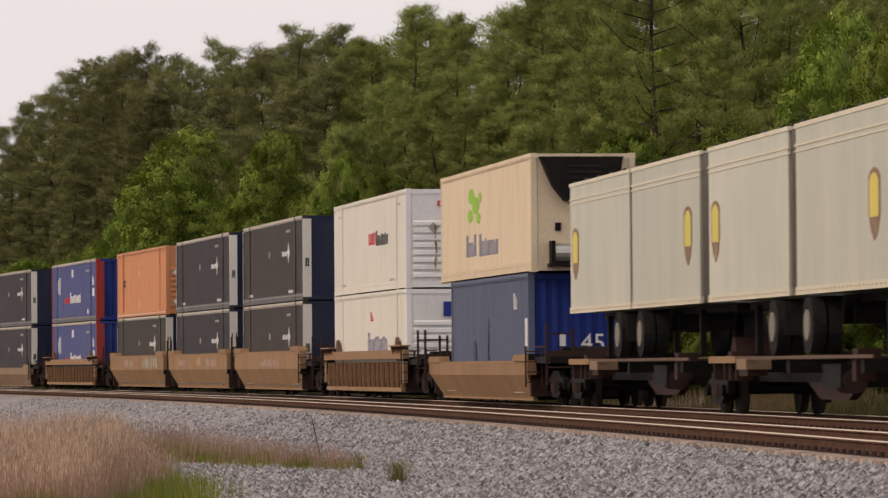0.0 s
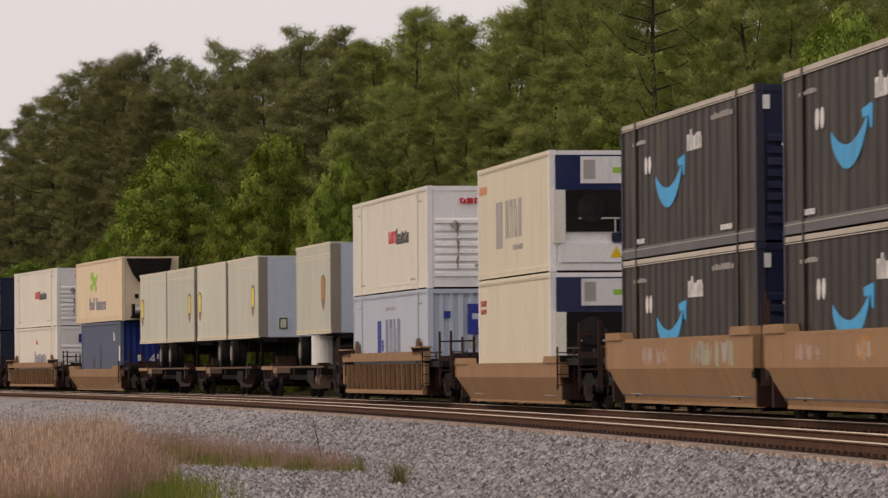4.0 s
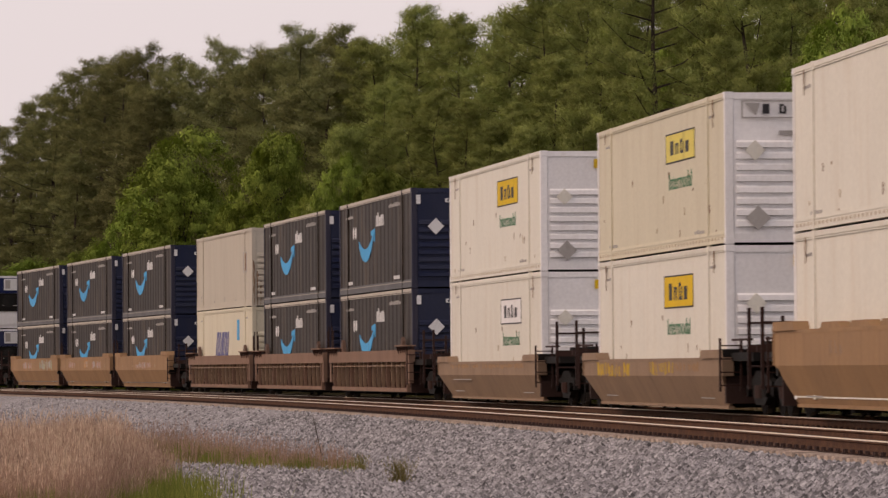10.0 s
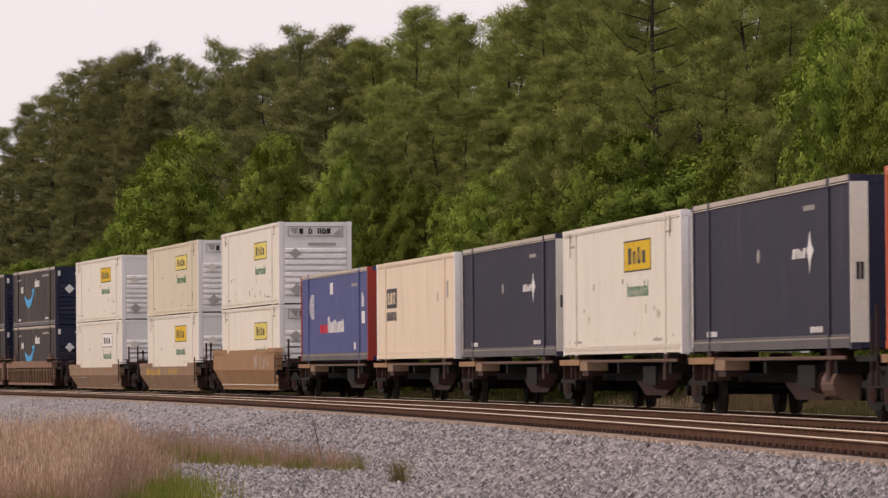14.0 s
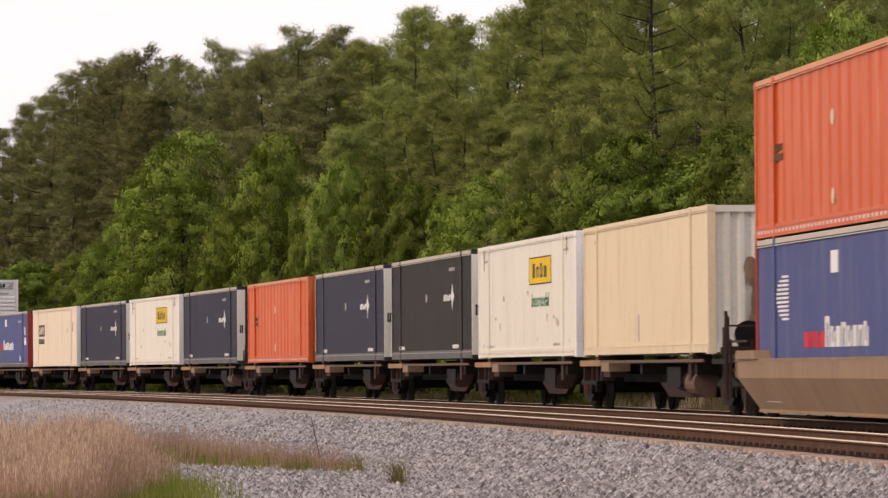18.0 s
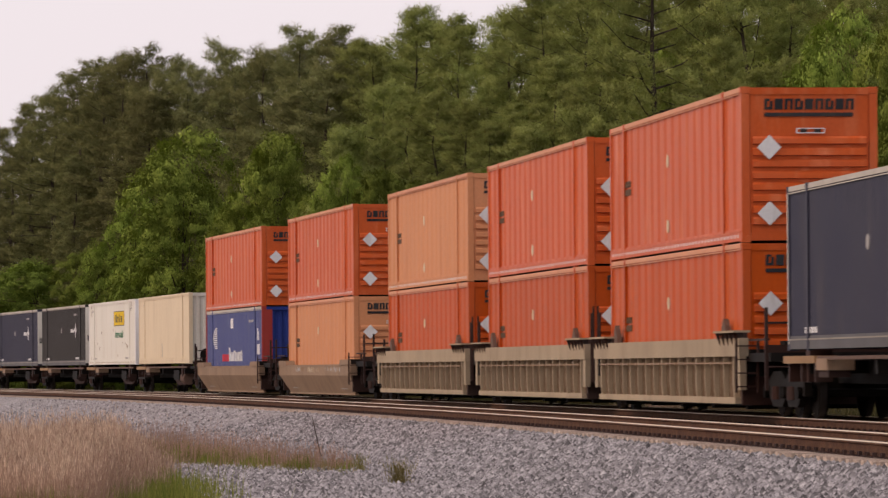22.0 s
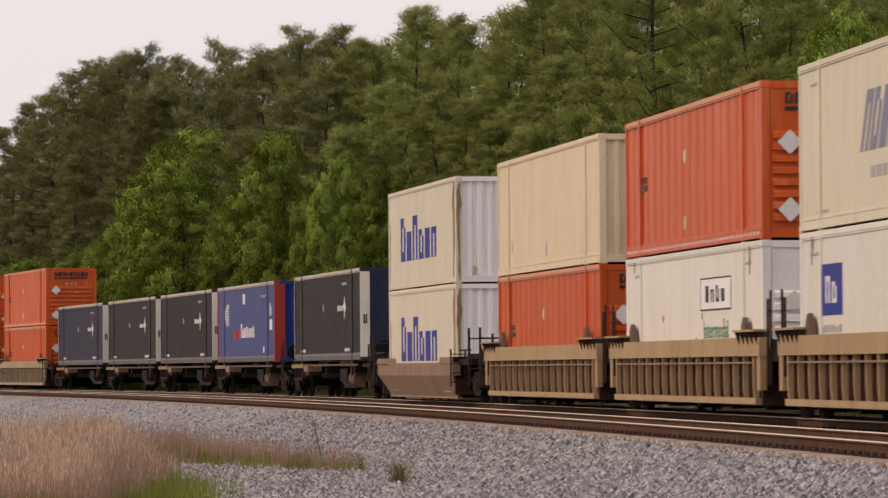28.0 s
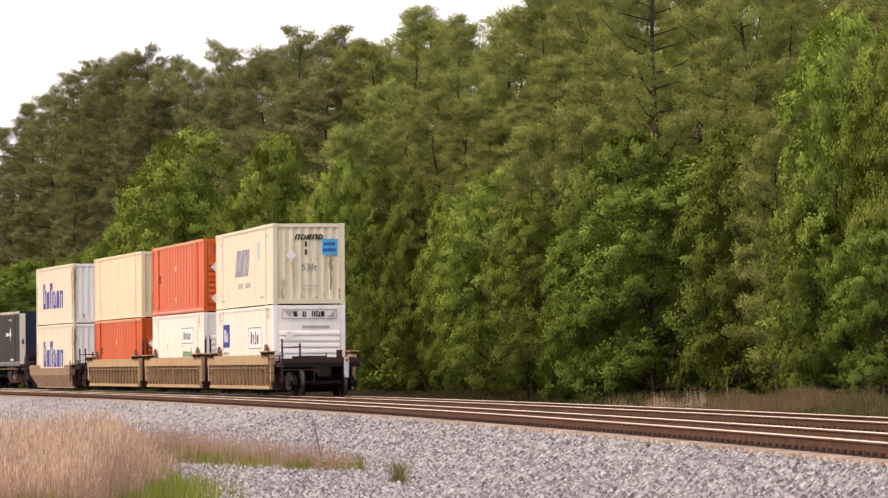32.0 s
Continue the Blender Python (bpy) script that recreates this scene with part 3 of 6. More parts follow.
def another(proto, s, z=0.0, half=8.5):
    return put(copy_thing(proto, on_line(s, z, half)), s, z, half)


def lettering_mesh(text, size):
    cu = bpy.data.curves.new("writing", "FONT")
    cu.body, cu.size, cu.extrude, cu.align_x, cu.align_y = text, size, 0.002, "CENTER", "CENTER"
    ob = new("writing", cu)
    bpy.context.view_layer.update()
    me = bpy.data.meshes.new_from_object(ob.evaluated_get(bpy.context.evaluated_depsgraph_get()))
    bpy.data.objects.remove(ob)
    bpy.data.curves.remove(cu)
    return me


class Face:
    """Flat graphics on one face of a box body: u runs to the viewer's right, v down, both from 0 to 1."""

    def __init__(self, thing, side, length, width, height, lift=0.006, z0=0.0):
        self.t, self.side, self.l, self.w, self.h, self.e, self.z0 = thing, side, length, width, height, lift, z0

    def at(self, u, v, e):
        z = self.z0 + self.h * (1 - v)
        if self.side == "left":
            return (self.l / 2 - u * self.l, self.w / 2 + e, z)
        return (-self.l / 2 - e, self.w / 2 - u * self.w, z)

    def wide(self):
        return self.l if self.side == "left" else self.w

    def plate(self, b, pts, e=None):
        e = self.e if e is None else e
        n = len(pts)
        vs = [self.at(u, v, e) for u, v in pts] + [self.at(u, v, e - 0.012) for u, v in pts]
        b.add(vs, [tuple(range(n)), tuple(range(2 * n - 1, n - 1, -1))] + [(i, (i + 1) % n, (i + 1) % n + n, i + n) for i in range(n)])

    def rect(self, name, u0, u1, v0, v1, mat, label="", e=None):
        b = Build()
        self.plate(b, [(u0, v0), (u1, v0), (u1, v1), (u0, v1)], e)
        return part(name, b, M[mat], self.t, label)

    def border(self, name, u0, u1, v0, v1, mat, thick=0.03, label="", e=None):
        b = Build()
        d, du = thick / self.h, thick / self.wide()
        for q in ((u0, u1, v0, v0 + d), (u0, u1, v1 - d, v1), (u0, u0 + du, v0 + d, v1 - d), (u1 - du, u1, v0 + d, v1 - d)):
            self.plate(b, [(q[0], q[2]), (q[1], q[2]), (q[1], q[3]), (q[0], q[3])], e)
        return part(name, b, M[mat], self.t, label)

    def blocks(self, name, u0, u1, v0, v1, heights, mat, label="", slant=0.0, gap=0.28, e=None, notch=True):
        """A brand word as a row of plain blocks: one digit each, 9 a tall letter, 6 a low one, 0 a space."""
        b = Build()
        n = len(heights)
        w = (u1 - u0) / n
        for i, c in enumerate(heights):
            k = int(c) / 9
            if not k:
                continue
            a, z = u0 + i * w, u0 + (i + 1) * w - w * gap
            top, mid = v1 - (v1 - v0) * k, (v1 + v1 - (v1 - v0) * k) / 2
            s = slant * (v1 - top)
            if notch and (i + n) % 3 != 1:
                c1, c2, bar = a + (z - a) * 0.34, a + (z - a) * 0.66, 0.22 * (v1 - top)
                shapes = [(a, c1, top, v1), (c2, z, top, v1), (c1, c2, top, top + bar)]
                if (i + n) % 3 == 0:
                    shapes = [(a, c1, top, v1), (c2, z, top + bar, v1), (c1, c2, top, top + bar), (c1, c2, v1 - bar, v1)]
                for q0, q1, t, m in shapes:
                    self.plate(b, [(q0 + slant * (v1 - t), t), (q1 + slant * (v1 - t), t), (q1 + slant * (v1 - m), m), (q0 + slant * (v1 - m), m)], e)
            else:
                self.plate(b, [(a + s, top), (z + s, top), (z, v1), (a, v1)], e)
        ob = part(name, b, M[mat], self.t, label)
        return tagged(ob, kind="stuff")

    def oval(self, name, u, v, ru, rv, mat, label="", n=14, e=None):
        b = Build()
        self.plate(b, [(u + ru * math.cos(6.28318 * i / n), v + rv * math.sin(6.28318 * i / n)) for i in range(n)], e)
        return part(name, b, M[mat], self.t, label)

    def stain(self, u, v0, v1, w, mat, e=None, name="rust_stain"):
        """A ragged streak that thins out downwards."""
        rnd = random.Random(int(u * 977 + v0 * 131 + v1 * 57))
        n = 9
        left, right = [], []
        for i in range(n + 1):
            k = i / n
            half = w * (1 - 0.75 * k) * rnd.uniform(0.45, 1.0) * (0.3 if i == 0 else 1)
            mid = u + w * rnd.uniform(-0.3, 0.3)
            left.append((mid - half, v0 + (v1 - v0) * k))
            right.append((mid + half, v0 + (v1 - v0) * k))
        b = Build()
        for i in range(n):
            self.plate(b, [left[i], right[i], right[i + 1], left[i + 1]], e)
        return tagged(part(name, b, M[mat], self.t, "ragged rusty water stain"), kind="stuff")

    def diamond(self, u, v, r, mat, label, e=None):
        b = Build()
        du, dv = r / self.wide(), r / self.h
        self.plate(b, [(u, v - dv), (u + du, v), (u, v + dv), (u - du, v)], e)
        return part("placard", b, M[mat], self.t, label)

    def words(self, text, u, v, size, mat, label="", e=None):
        me = lettering_mesh(text, size)
        me.materials.append(M[mat])
        x, y, z = self.at(u, v, self.e if e is None else e)
        turn = pose(x, y, z, 90, 0, 180) if self.side == "left" else pose(x, y, z, 90, 0, -90)
        return part("writing", me, None, self.t, label, at=turn)


def zigzag(a, b, lo, hi, pitch):
    """A corrugated outline from a to b between two depths."""
    n = max(1, int(round((b - a) / pitch)))
    p = (b - a) / n
    out = []
    for i in range(n):
        s = a + i * p
        out += [(s, hi), (s + p * 0.32, hi), (s + p * 0.5, lo), (s + p * 0.82, lo)]
    return out + [(b, hi)]


def container(label, skin, L=16.154, W=2.591, H=2.896, ribs="", end="bars", end_skin=None, post=None, rail=None, posts=True, pitch=0.28, dots=None, low=0.26, depth=0.014, top=None):
    """A freight container standing on z = 0. ribs: 'v' for corrugated sides. end: 'bars' level ribs, 'v' upright ones, 'flat'."""
    c = tagged(new("freight_container"), label, "container")
    skin_m, end_m, post_m, rail_m = M[skin], M[end_skin or skin], M[post or skin], M[rail or skin]
    hw, hl = W / 2, L / 2
    for sgn, nm in ((1, "side_wall"), (-1, "side_wall")):
        y = sgn * (hw - 0.022)
        if ribs:
            pts = [(x, sgn * yy) for x, yy in zigzag(-hl + 0.14, hl - 0.14, hw - 0.022 - depth, hw - 0.022, pitch)]
            b = Build().prism(pts + [(hl - 0.14, sgn * (hw - 0.09)), (-hl + 0.14, sgn * (hw - 0.09))], "z", low, H - 0.09)
        else:
            b = Build().box(-hl + 0.14, hl - 0.14, y, y - sgn * 0.05, low, H - 0.09)
        part(nm, b, skin_m, c)
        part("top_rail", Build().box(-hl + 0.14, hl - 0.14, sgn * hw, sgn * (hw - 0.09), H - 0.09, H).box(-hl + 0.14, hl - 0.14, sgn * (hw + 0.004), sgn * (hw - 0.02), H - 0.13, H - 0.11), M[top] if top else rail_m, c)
        dark = rail in ("steel", "rail_dark")
        part("bottom_rail", Build().box(-hl + 0.14, hl - 0.14, sgn * (hw + 0.002), sgn * (hw - 0.1), 0.03, low - 0.05)
             .box(-hl + 0.14, hl - 0.14, sgn * (hw - 0.012), sgn * (hw - 0.1), low - 0.05, low), M["rail_dark"] if dark else rail_m, c)
        # on dark rails this strip paints the highlight along the edge
        part("rail_edge", Build().box(-hl + 0.14, hl - 0.14, sgn * (hw + 0.012), sgn * (hw - 0.02), low - 0.075, low - 0.05), M["steel"] if dark else rail_m, c, "rail edge, pale for a light highlight on dark boxes")
        if posts:
            for px in (-6.1, 6.1):
                part("lifting_post", Build().box(px - 0.075, px + 0.075, sgn * (hw + 0.012), sgn * (hw - 0.08), 0.0, H - 0.0).box(px - 0.12, px + 0.12, sgn * (hw + 0.006), sgn * (hw - 0.1), H - 0.12, H + 0.012), rail_m if not ribs else skin_m, c)
    if dots:
        b = Build()
        for k in range(44):
            x = -hl + 0.4 + k * (L - 0.8) / 43
            b.box(x - 0.06, x + 0.06, hw + 0.001, hw + 0.007, 0.09, 0.15)
        tagged(part("reflector_strip", b, M[dots], c, "row of small marks along the bottom rail"), kind="stuff")
    part("roof", Build().box(-hl + 0.1, hl - 0.1, -hw + 0.09, hw - 0.09, H - 0.05, H - 0.02), skin_m, c)
    part("floor", Build().box(-hl + 0.1, hl - 0.1, -hw + 0.1, hw - 0.1, 0.08, 0.2), M["black"], c)
    for sx in (-1, 1):
        for sy in (-1, 1):
            ex, ey = sx * (hl + 0.004), sy * (hw + 0.004)
            wide, slim = (ex, ex - sx * 0.19, ey, ey - sy * 0.17), (sx * (hl - 0.004), sx * (hl - 0.16), sy * (hw - 0.004), sy * (hw - 0.16))
            part("corner_post", Build().loft([(*wide, 0.0), (*wide, 0.118), (*slim, 0.12), (*slim, H - 0.12), (*wide, H - 0.118), (*wide, H + 0.004)]), post_m, c)
        x0, x1 = sx * (hl - 0.02), sx * (hl - 0.09)
        if end == "v":
            pts = [(sx * xx, y) for y, xx in zigzag(-hw + 0.17, hw - 0.17, hl - 0.09, hl - 0.03, 0.27)]
            b = Build().prism(pts + [(sx * (hl - 0.12), hw - 0.17), (sx * (hl - 0.12), -hw + 0.17)], "z", 0.2, H - 0.14)
        elif end == "bars":
            b = Build().box(x1, x0, -hw + 0.17, hw - 0.17, 0.2, H - 0.14)
            for k in range(8 if sx < 0 else 0):
                z = 0.32 + k * 0.215
                pts = [(x0, z), (x0 + sx * 0.06, z + 0.012), (x0 + sx * 0.05, z + 0.11), (x0, z + 0.15)]
                part("end_rib", Build().prism(pts, "y", -hw + 0.22, hw - 0.22), end_m, c)
        else:
            b = Build().box(x1, x0, -hw + 0.17, hw - 0.17, 0.2, H - 0.14)
        part("end_wall", b, end_m, c)
        part("end_sill", Build().box(sx * hl, sx * (hl - 0.1), -hw + 0.17, hw - 0.17, 0.03, 0.2), end_m, c)
        part("end_header", Build().box(sx * hl, sx * (hl - 0.1), -hw + 0.17, hw - 0.17, H - 0.14, H - 0.01), end_m, c)
    left, rear = Face(c, "left", L, W, H, -0.014 if not ribs else -0.014), Face(c, "rear", L, W, H, 0.04 if end == "bars" else 0.0)
    return c, left, rear


def small_marks(left, mat, which=(0.10, 0.78)):
    """The small data marks low on a side, too small to read: plain bars."""
    for u in which:
        left.blocks("data_mark", u, u + 0.07, 0.875, 0.905, "6866", mat, notch=False)
    left.blocks("data_mark", 0.885, 0.925, 0.12, 0.145, "6668", mat, notch=False)
    left.blocks("data_mark", 0.07, 0.12, 0.12, 0.145, "6686", mat, notch=False)


def slate_box(skin, label):
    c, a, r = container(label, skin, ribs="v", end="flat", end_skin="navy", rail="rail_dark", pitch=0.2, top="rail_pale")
    part("end_stripe", Build().box(-16.154 / 2 - 0.004, -16.154 / 2 + 0.05, 1.0, 1.296, 0.12, 2.78), M["jb"], c, "white-painted end frame strip")
    part("end_stripe", Build().box(16.154 / 2 + 0.004, 16.154 / 2 - 0.05, 1.0, 1.296, 0.12, 2.78), M["jb"], c, "white-painted end frame strip")
    a.blocks("emblem", 0.665, 0.745, 0.385, 0.445, "9979", "ink_white", "worn white brand mark in plain shapes", slant=0.1, gap=0.2)
    a.plate_b = Build()
    a.plate(a.plate_b, [(0.770, 0.29), (0.775, 0.36), (0.792, 0.41), (0.775, 0.46), (0.770, 0.54), (0.763, 0.46), (0.752, 0.41), (0.763, 0.36)], -0.010)
    part("emblem", a.plate_b, M["ink_white"], c)
    a.blocks("data_mark", 0.735, 0.80, 0.13, 0.165, "8888", "ink_soft", notch=False)
    a.oval("reflector", 0.455, 0.40, 0.008, 0.045, "ink_soft")
    a.blocks("data_mark", 0.10, 0.175, 0.855, 0.895, "8888", "ink_white", notch=False)
    a.blocks("data_mark", 0.77, 0.84, 0.855, 0.895, "8888", "ink_white", notch=False)
    r.blocks("data_mark", 0.035, 0.09, 0.50, 0.60, "99", "ink", notch=False, e=0.012)
    return c


def orange_box(skin, label, lower=False):
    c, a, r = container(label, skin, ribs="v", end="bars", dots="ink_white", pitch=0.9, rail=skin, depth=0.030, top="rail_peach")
    a.blocks("brand_lettering", 0.105, 0.175, 0.42, 0.47, "888888", "brown", "small dark brand lettering in plain blocks", notch=False, gap=0.15)
    a.rect("underline", 0.105, 0.175, 0.485, 0.53, "brown")
    for v in (0.35, 0.81):
        a.oval("reflector", 0.47, v, 0.008, 0.048, "cream")
    r.blocks("brand_lettering", 0.17, 0.84, 0.075, 0.145, "999999999", "ink", "dark brand lettering in plain blocks", slant=0.05, gap=0.2, e=0.0)
    r.rect("underline", 0.17, 0.82, 0.165, 0.19, "ink", e=0.0)
    r.border("number_plate_frame", 0.40, 0.61, 0.265, 0.30, "ink_white", 0.02)
    for u in (0.43, 0.53):
        r.rect("data_mark", u, u + 0.05, 0.27, 0.295, "ink")
    for v in (0.39, 0.815):
        r.diamond(0.20, v, 0.23, "ink_white", "white diamond placard", e=0.068)
    return c


def yellow_panel(a, mat, u0=0.575, u1=0.775, v0=0.20, v1=0.42, text="ink_green", word=True):
    a.rect("panel", u0, u1, v0, v1, mat, "yellow rectangular brand panel with plain dark shapes")
    a.border("panel_border", u0, u1, v0, v1, "ink", 0.03, e=a.e + 0.003)
    a.blocks("panel_shapes", u0 + 0.035, u1 - 0.03, v0 + 0.055, v1 - 0.055, "9797", "ink", notch=True, gap=0.35, e=a.e + 0.003)
    if word:
        w = a.words("Intermodal", (u0 + u1) / 2, v1 + 0.135, 0.42, text, "green word on the side")
        w.matrix_basis = w.matrix_basis @ Matrix.Diagonal((1.5, 1.15, 1, 1))


def white_box(style, label):
    """A white container; style picks how its yellow panel and its end are marked."""
    c, a, r = container(label, "beige" if style == "cream" else "jb", end="bars", end_skin="white", post="white", dots="stain")
    if style == "bright":
        yellow_panel(a, "yellow", 0.55, 0.765, 0.16, 0.39)
    elif style == "cream":
        yellow_panel(a, "pale_yellow", 0.57, 0.785, 0.17, 0.38)
    elif style == "outline":
        yellow_panel(a, "pale_yellow", 0.58, 0.79, 0.20, 0.42)
    elif style == "faint":
        yellow_panel(a, "white", 0.58, 0.79, 0.20, 0.42)
    elif style == "square":
        yellow_panel(a, "white", 0.58, 0.79, 0.26, 0.53)
        a.rect("blue_square", 0.12, 0.24, 0.20, 0.50, "ink_blue", "blue square brand mark")
        a.blocks("square_shapes", 0.145, 0.22, 0.27, 0.43, "97", "ink_white", notch=True, e=a.e + 0.003)
        a.blocks("data_mark", 0.12, 0.24, 0.55, 0.60, "688868", "ink_soft", notch=False)
    small_marks(a, "ink_soft")
    rnd = random.Random(len(style) * 7)
    for k in range(5 if style == "square" else 15):         # rust flecks and scrapes, most of them low on the side
        u, v = rnd.uniform(0.03, 0.97), 0.95 - 0.5 * rnd.random() ** 1.8
        a.stain(u, v - rnd.uniform(0.02, 0.07), v, rnd.uniform(0.002, 0.006), "stain_dark" if k % 3 else "stain", e=a.e + 0.001, name="scuff")
    for u in (0.075, 0.92):
        a.stain(u, 0.03, rnd.uniform(0.10, 0.22), 0.004, "stain_dark", e=a.e + 0.03, name="scuff")
    if style in ("cream", "outline", "square"):
        r.border("sign_border", 0.12, 0.88, 0.055, 0.175, "ink_soft", 0.03)
        r.blocks("brand_lettering", 0.28, 0.72, 0.08, 0.145, "9090999", "ink", "dark brand lettering in plain blocks", gap=0.2)
        for wing in ([(0.15, 0.075), (0.26, 0.075), (0.23, 0.155)], [(0.74, 0.155), (0.85, 0.155), (0.85, 0.075)]):
            wing_b = Build()
            r.plate(wing_b, wing)
            part("sign_wing", wing_b, M["ink_soft"], c)
        r.rect("data_mark", 0.40, 0.78, 0.255, 0.285, "ink_soft")
    else:
        r.rect("panel", 0.50, 0.96, 0.07, 0.145, "yellow", "yellow strip panel with dark shapes")
        r.blocks("panel_shapes", 0.56, 0.92, 0.085, 0.13, "99999", "ink", notch=False, e=0.045)
        r.blocks("data_mark", 0.56, 0.9, 0.27, 0.31, "888888", "ink_soft", notch=False)
    r.diamond(0.22, 0.385, 0.2, "ink_soft" if style == "outline" else "jb", "grey diamond placard", e=0.068)
    r.diamond(0.24, 0.83, 0.24, "ink_soft" if style != "square" else "jb", "weathered diamond placard", e=0.068)
    return c


def smile_box(worn, label):
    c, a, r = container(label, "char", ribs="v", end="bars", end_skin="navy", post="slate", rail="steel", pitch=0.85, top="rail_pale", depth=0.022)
    n = 22
    top, bot = [], []
    for i in range(n + 1):
        k = i / n
        u = 0.285 + 0.205 * k
        dip = math.sin(math.pi * min(k * 0.97 + 0.03, 1))
        top.append((u, 0.415 - 0.05 * k + 0.135 * dip ** 0.85))
        bot.append((u, 0.425 - 0.05 * k + 0.265 * dip ** 0.62))
    b = Build()
    a.plate(b, top + bot[::-1], -0.012)
    part("curved_mark", b, M["smile"], c, "bright blue curved swoosh mark")
    b = Build()
    a.plate(b, [(0.455, 0.35), (0.505, 0.325), (0.512, 0.34), (0.508, 0.47), (0.497, 0.46), (0.492, 0.39), (0.46, 0.40)], -0.010)
    part("arrow_mark", b, M["smile"], c, "bright blue arrow head of the swoosh")
    a.blocks("brand_lettering", 0.525, 0.635, 0.165, 0.31, "79677", "ink_white", "white brand lettering in plain blocks", gap=0.22)
    for u in (0.205, 0.235):
        a.oval("reflector", u, 0.335, 0.011, 0.065, "ink_white")
    a.blocks("data_mark", 0.095, 0.205, 0.135, 0.17, "6868886", "ink_soft", notch=False)
    a.blocks("data_mark", 0.70, 0.85, 0.10, 0.145, "6868886", "ink_soft", notch=False)
    a.blocks("data_mark", 0.12, 0.19, 0.85, 0.89, "8888", "ink_white", notch=False)
    a.blocks("data_mark", 0.76, 0.84, 0.85, 0.89, "8888", "ink_white", notch=False)
    r.blocks("brand_lettering", 0.38, 0.86, 0.085, 0.145, "666666", "ink_white", "white brand lettering in plain blocks", gap=0.2)
    b = Build()
    q = lambda k, d: (0.48 + 0.3 * k, 0.165 + (0.045 + d) * math.sin(math.pi * k))
    r.plate(b, [q(i / 12, 0) for i in range(13)] + [q(i / 12, 0.022) for i in range(12, -1, -1)])
    part("curved_mark", b, M["smile"], c, "small blue curved mark")
    r.blocks("data_mark", 0.5, 0.88, 0.235, 0.27, "66606666", "ink_soft", notch=False)
    for u in (0.27, 0.63):
        r.diamond(u, 0.385, 0.24, "ink_soft" if worn else "ink_white", "pale diamond placard", e=0.068)
    r.rect("data_mark", 0.05, 0.1, 0.07, 0.16, "ink_white")
    return c


def blue_box(length_label="blue container with red end posts and white brand shapes"):
    c, a, r = container(length_label, "blue", ribs="v", end="v", end_skin="deep", post="red", rail="rail_dark", pitch=0.2, top="rail_pale")
    hl = 16.154 / 2
    for sx in (-1, 1):
        part("end_stripe", Build().box(sx * (hl + 0.004), sx * (hl - 0.05), 0.92, 1.296, 0.12, 2.78), M["red"], c, "red-painted end frame strip")
    b = Build()
    for i in range(11):
        v = 0.235 + i * 0.026
        k = math.sqrt(max(0.0, 1 - ((i - 5) / 6) ** 2))
        a.plate(b, [(0.205 - 0.075 * k, v), (0.205, v), (0.205, v + 0.014), (0.205 - 0.075 * k, v + 0.014)])
    tagged(part("striped_dome_mark", b, M["ink_white"], c, "white half-round mark of stripes"), kind="stuff")
    a.blocks("brand_lettering", 0.30, 0.42, 0.56, 0.68, "7777", "ink_red", "red brand lettering in plain blocks", gap=0.15)
    a.blocks("brand_lettering", 0.42, 0.66, 0.50, 0.68, "96676667", "ink_white", "white brand lettering in plain blocks", gap=0.2)
    a.rect("data_mark", 0.455, 0.495, 0.12, 0.25, "ink_white")
    a.blocks("data_mark", 0.77, 0.85, 0.15, 0.19, "8868", "ink_soft", notch=False)
    a.blocks("data_mark", 0.91, 0.945, 0.27, 0.42, "97", "ink_white", notch=True)
    a.rect("data_mark", 0.91, 0.95, 0.47, 0.60, "ink_white")
    a.blocks("data_mark", 0.80, 0.83, 0.80, 0.88, "9", "ink_white", notch=False)
    return c


def mixed(kind):
    """Containers that occur once."""
    if kind in ("red_black", "red_black_low"):
        c, a, r = container("white container with red and black brand blocks and rusty ribbed end", "jb", end="bars", end_skin="white", post="white")
        first, second = ("ink_red", "ink") if kind == "red_black" else ("ink_soft", "ink_grey")
        a.blocks("brand_lettering", 0.50, 0.60, 0.36, 0.50, "888", first, "red brand lettering in plain blocks", gap=0.2)
        a.blocks("brand_lettering", 0.60, 0.765, 0.36, 0.52, "9667676", second, "dark brand lettering in plain blocks", gap=0.2)
        r.blocks("brand_lettering", 0.36, 0.60, 0.12, 0.175, "999", "ink_red", "red brand lettering in plain blocks", gap=0.15)
        r.blocks("brand_lettering", 0.60, 0.99, 0.11, 0.175, "967677667", "ink", "black brand lettering in plain blocks", gap=0.2)
        r.words("53'", 0.66, 0.45, 0.22, "ink")
        r.rect("data_mark", 0.52, 0.72, 0.765, 0.80, "ink_soft")
        r.rect("latch_plate", 0.56, 0.70, 0.075, 0.09, "ink")
        for k in range(3):
            r.stain(0.33 + 0.01 * (k % 2), 0.36 + 0.16 * k, 0.50 + 0.16 * k, 0.022, "stain_dark", e=0.068)
        r.diamond(0.31, 0.39, 0.16, "ink_soft", "stained diamond placard", e=0.068)
        small_marks(a, "ink_soft")
        return c
    if kind == "st_low":
        c, a, r = container("white container with faded brand blocks and blue end letters", "jb", end="bars", end_skin="white", post="white")
        a.blocks("brand_lettering", 0.48, 0.75, 0.42, 0.62, "96677676", "ink_grey", "faded blue brand lettering in plain blocks", gap=0.2)
        a.blocks("data_mark", 0.52, 0.56, 0.2, 0.30, "95", "ink_red")
        r.blocks("brand_lettering", 0.42, 0.98, 0.13, 0.28, "9999", "ink_blue", "blue brand lettering in plain blocks", gap=0.15)
        return c
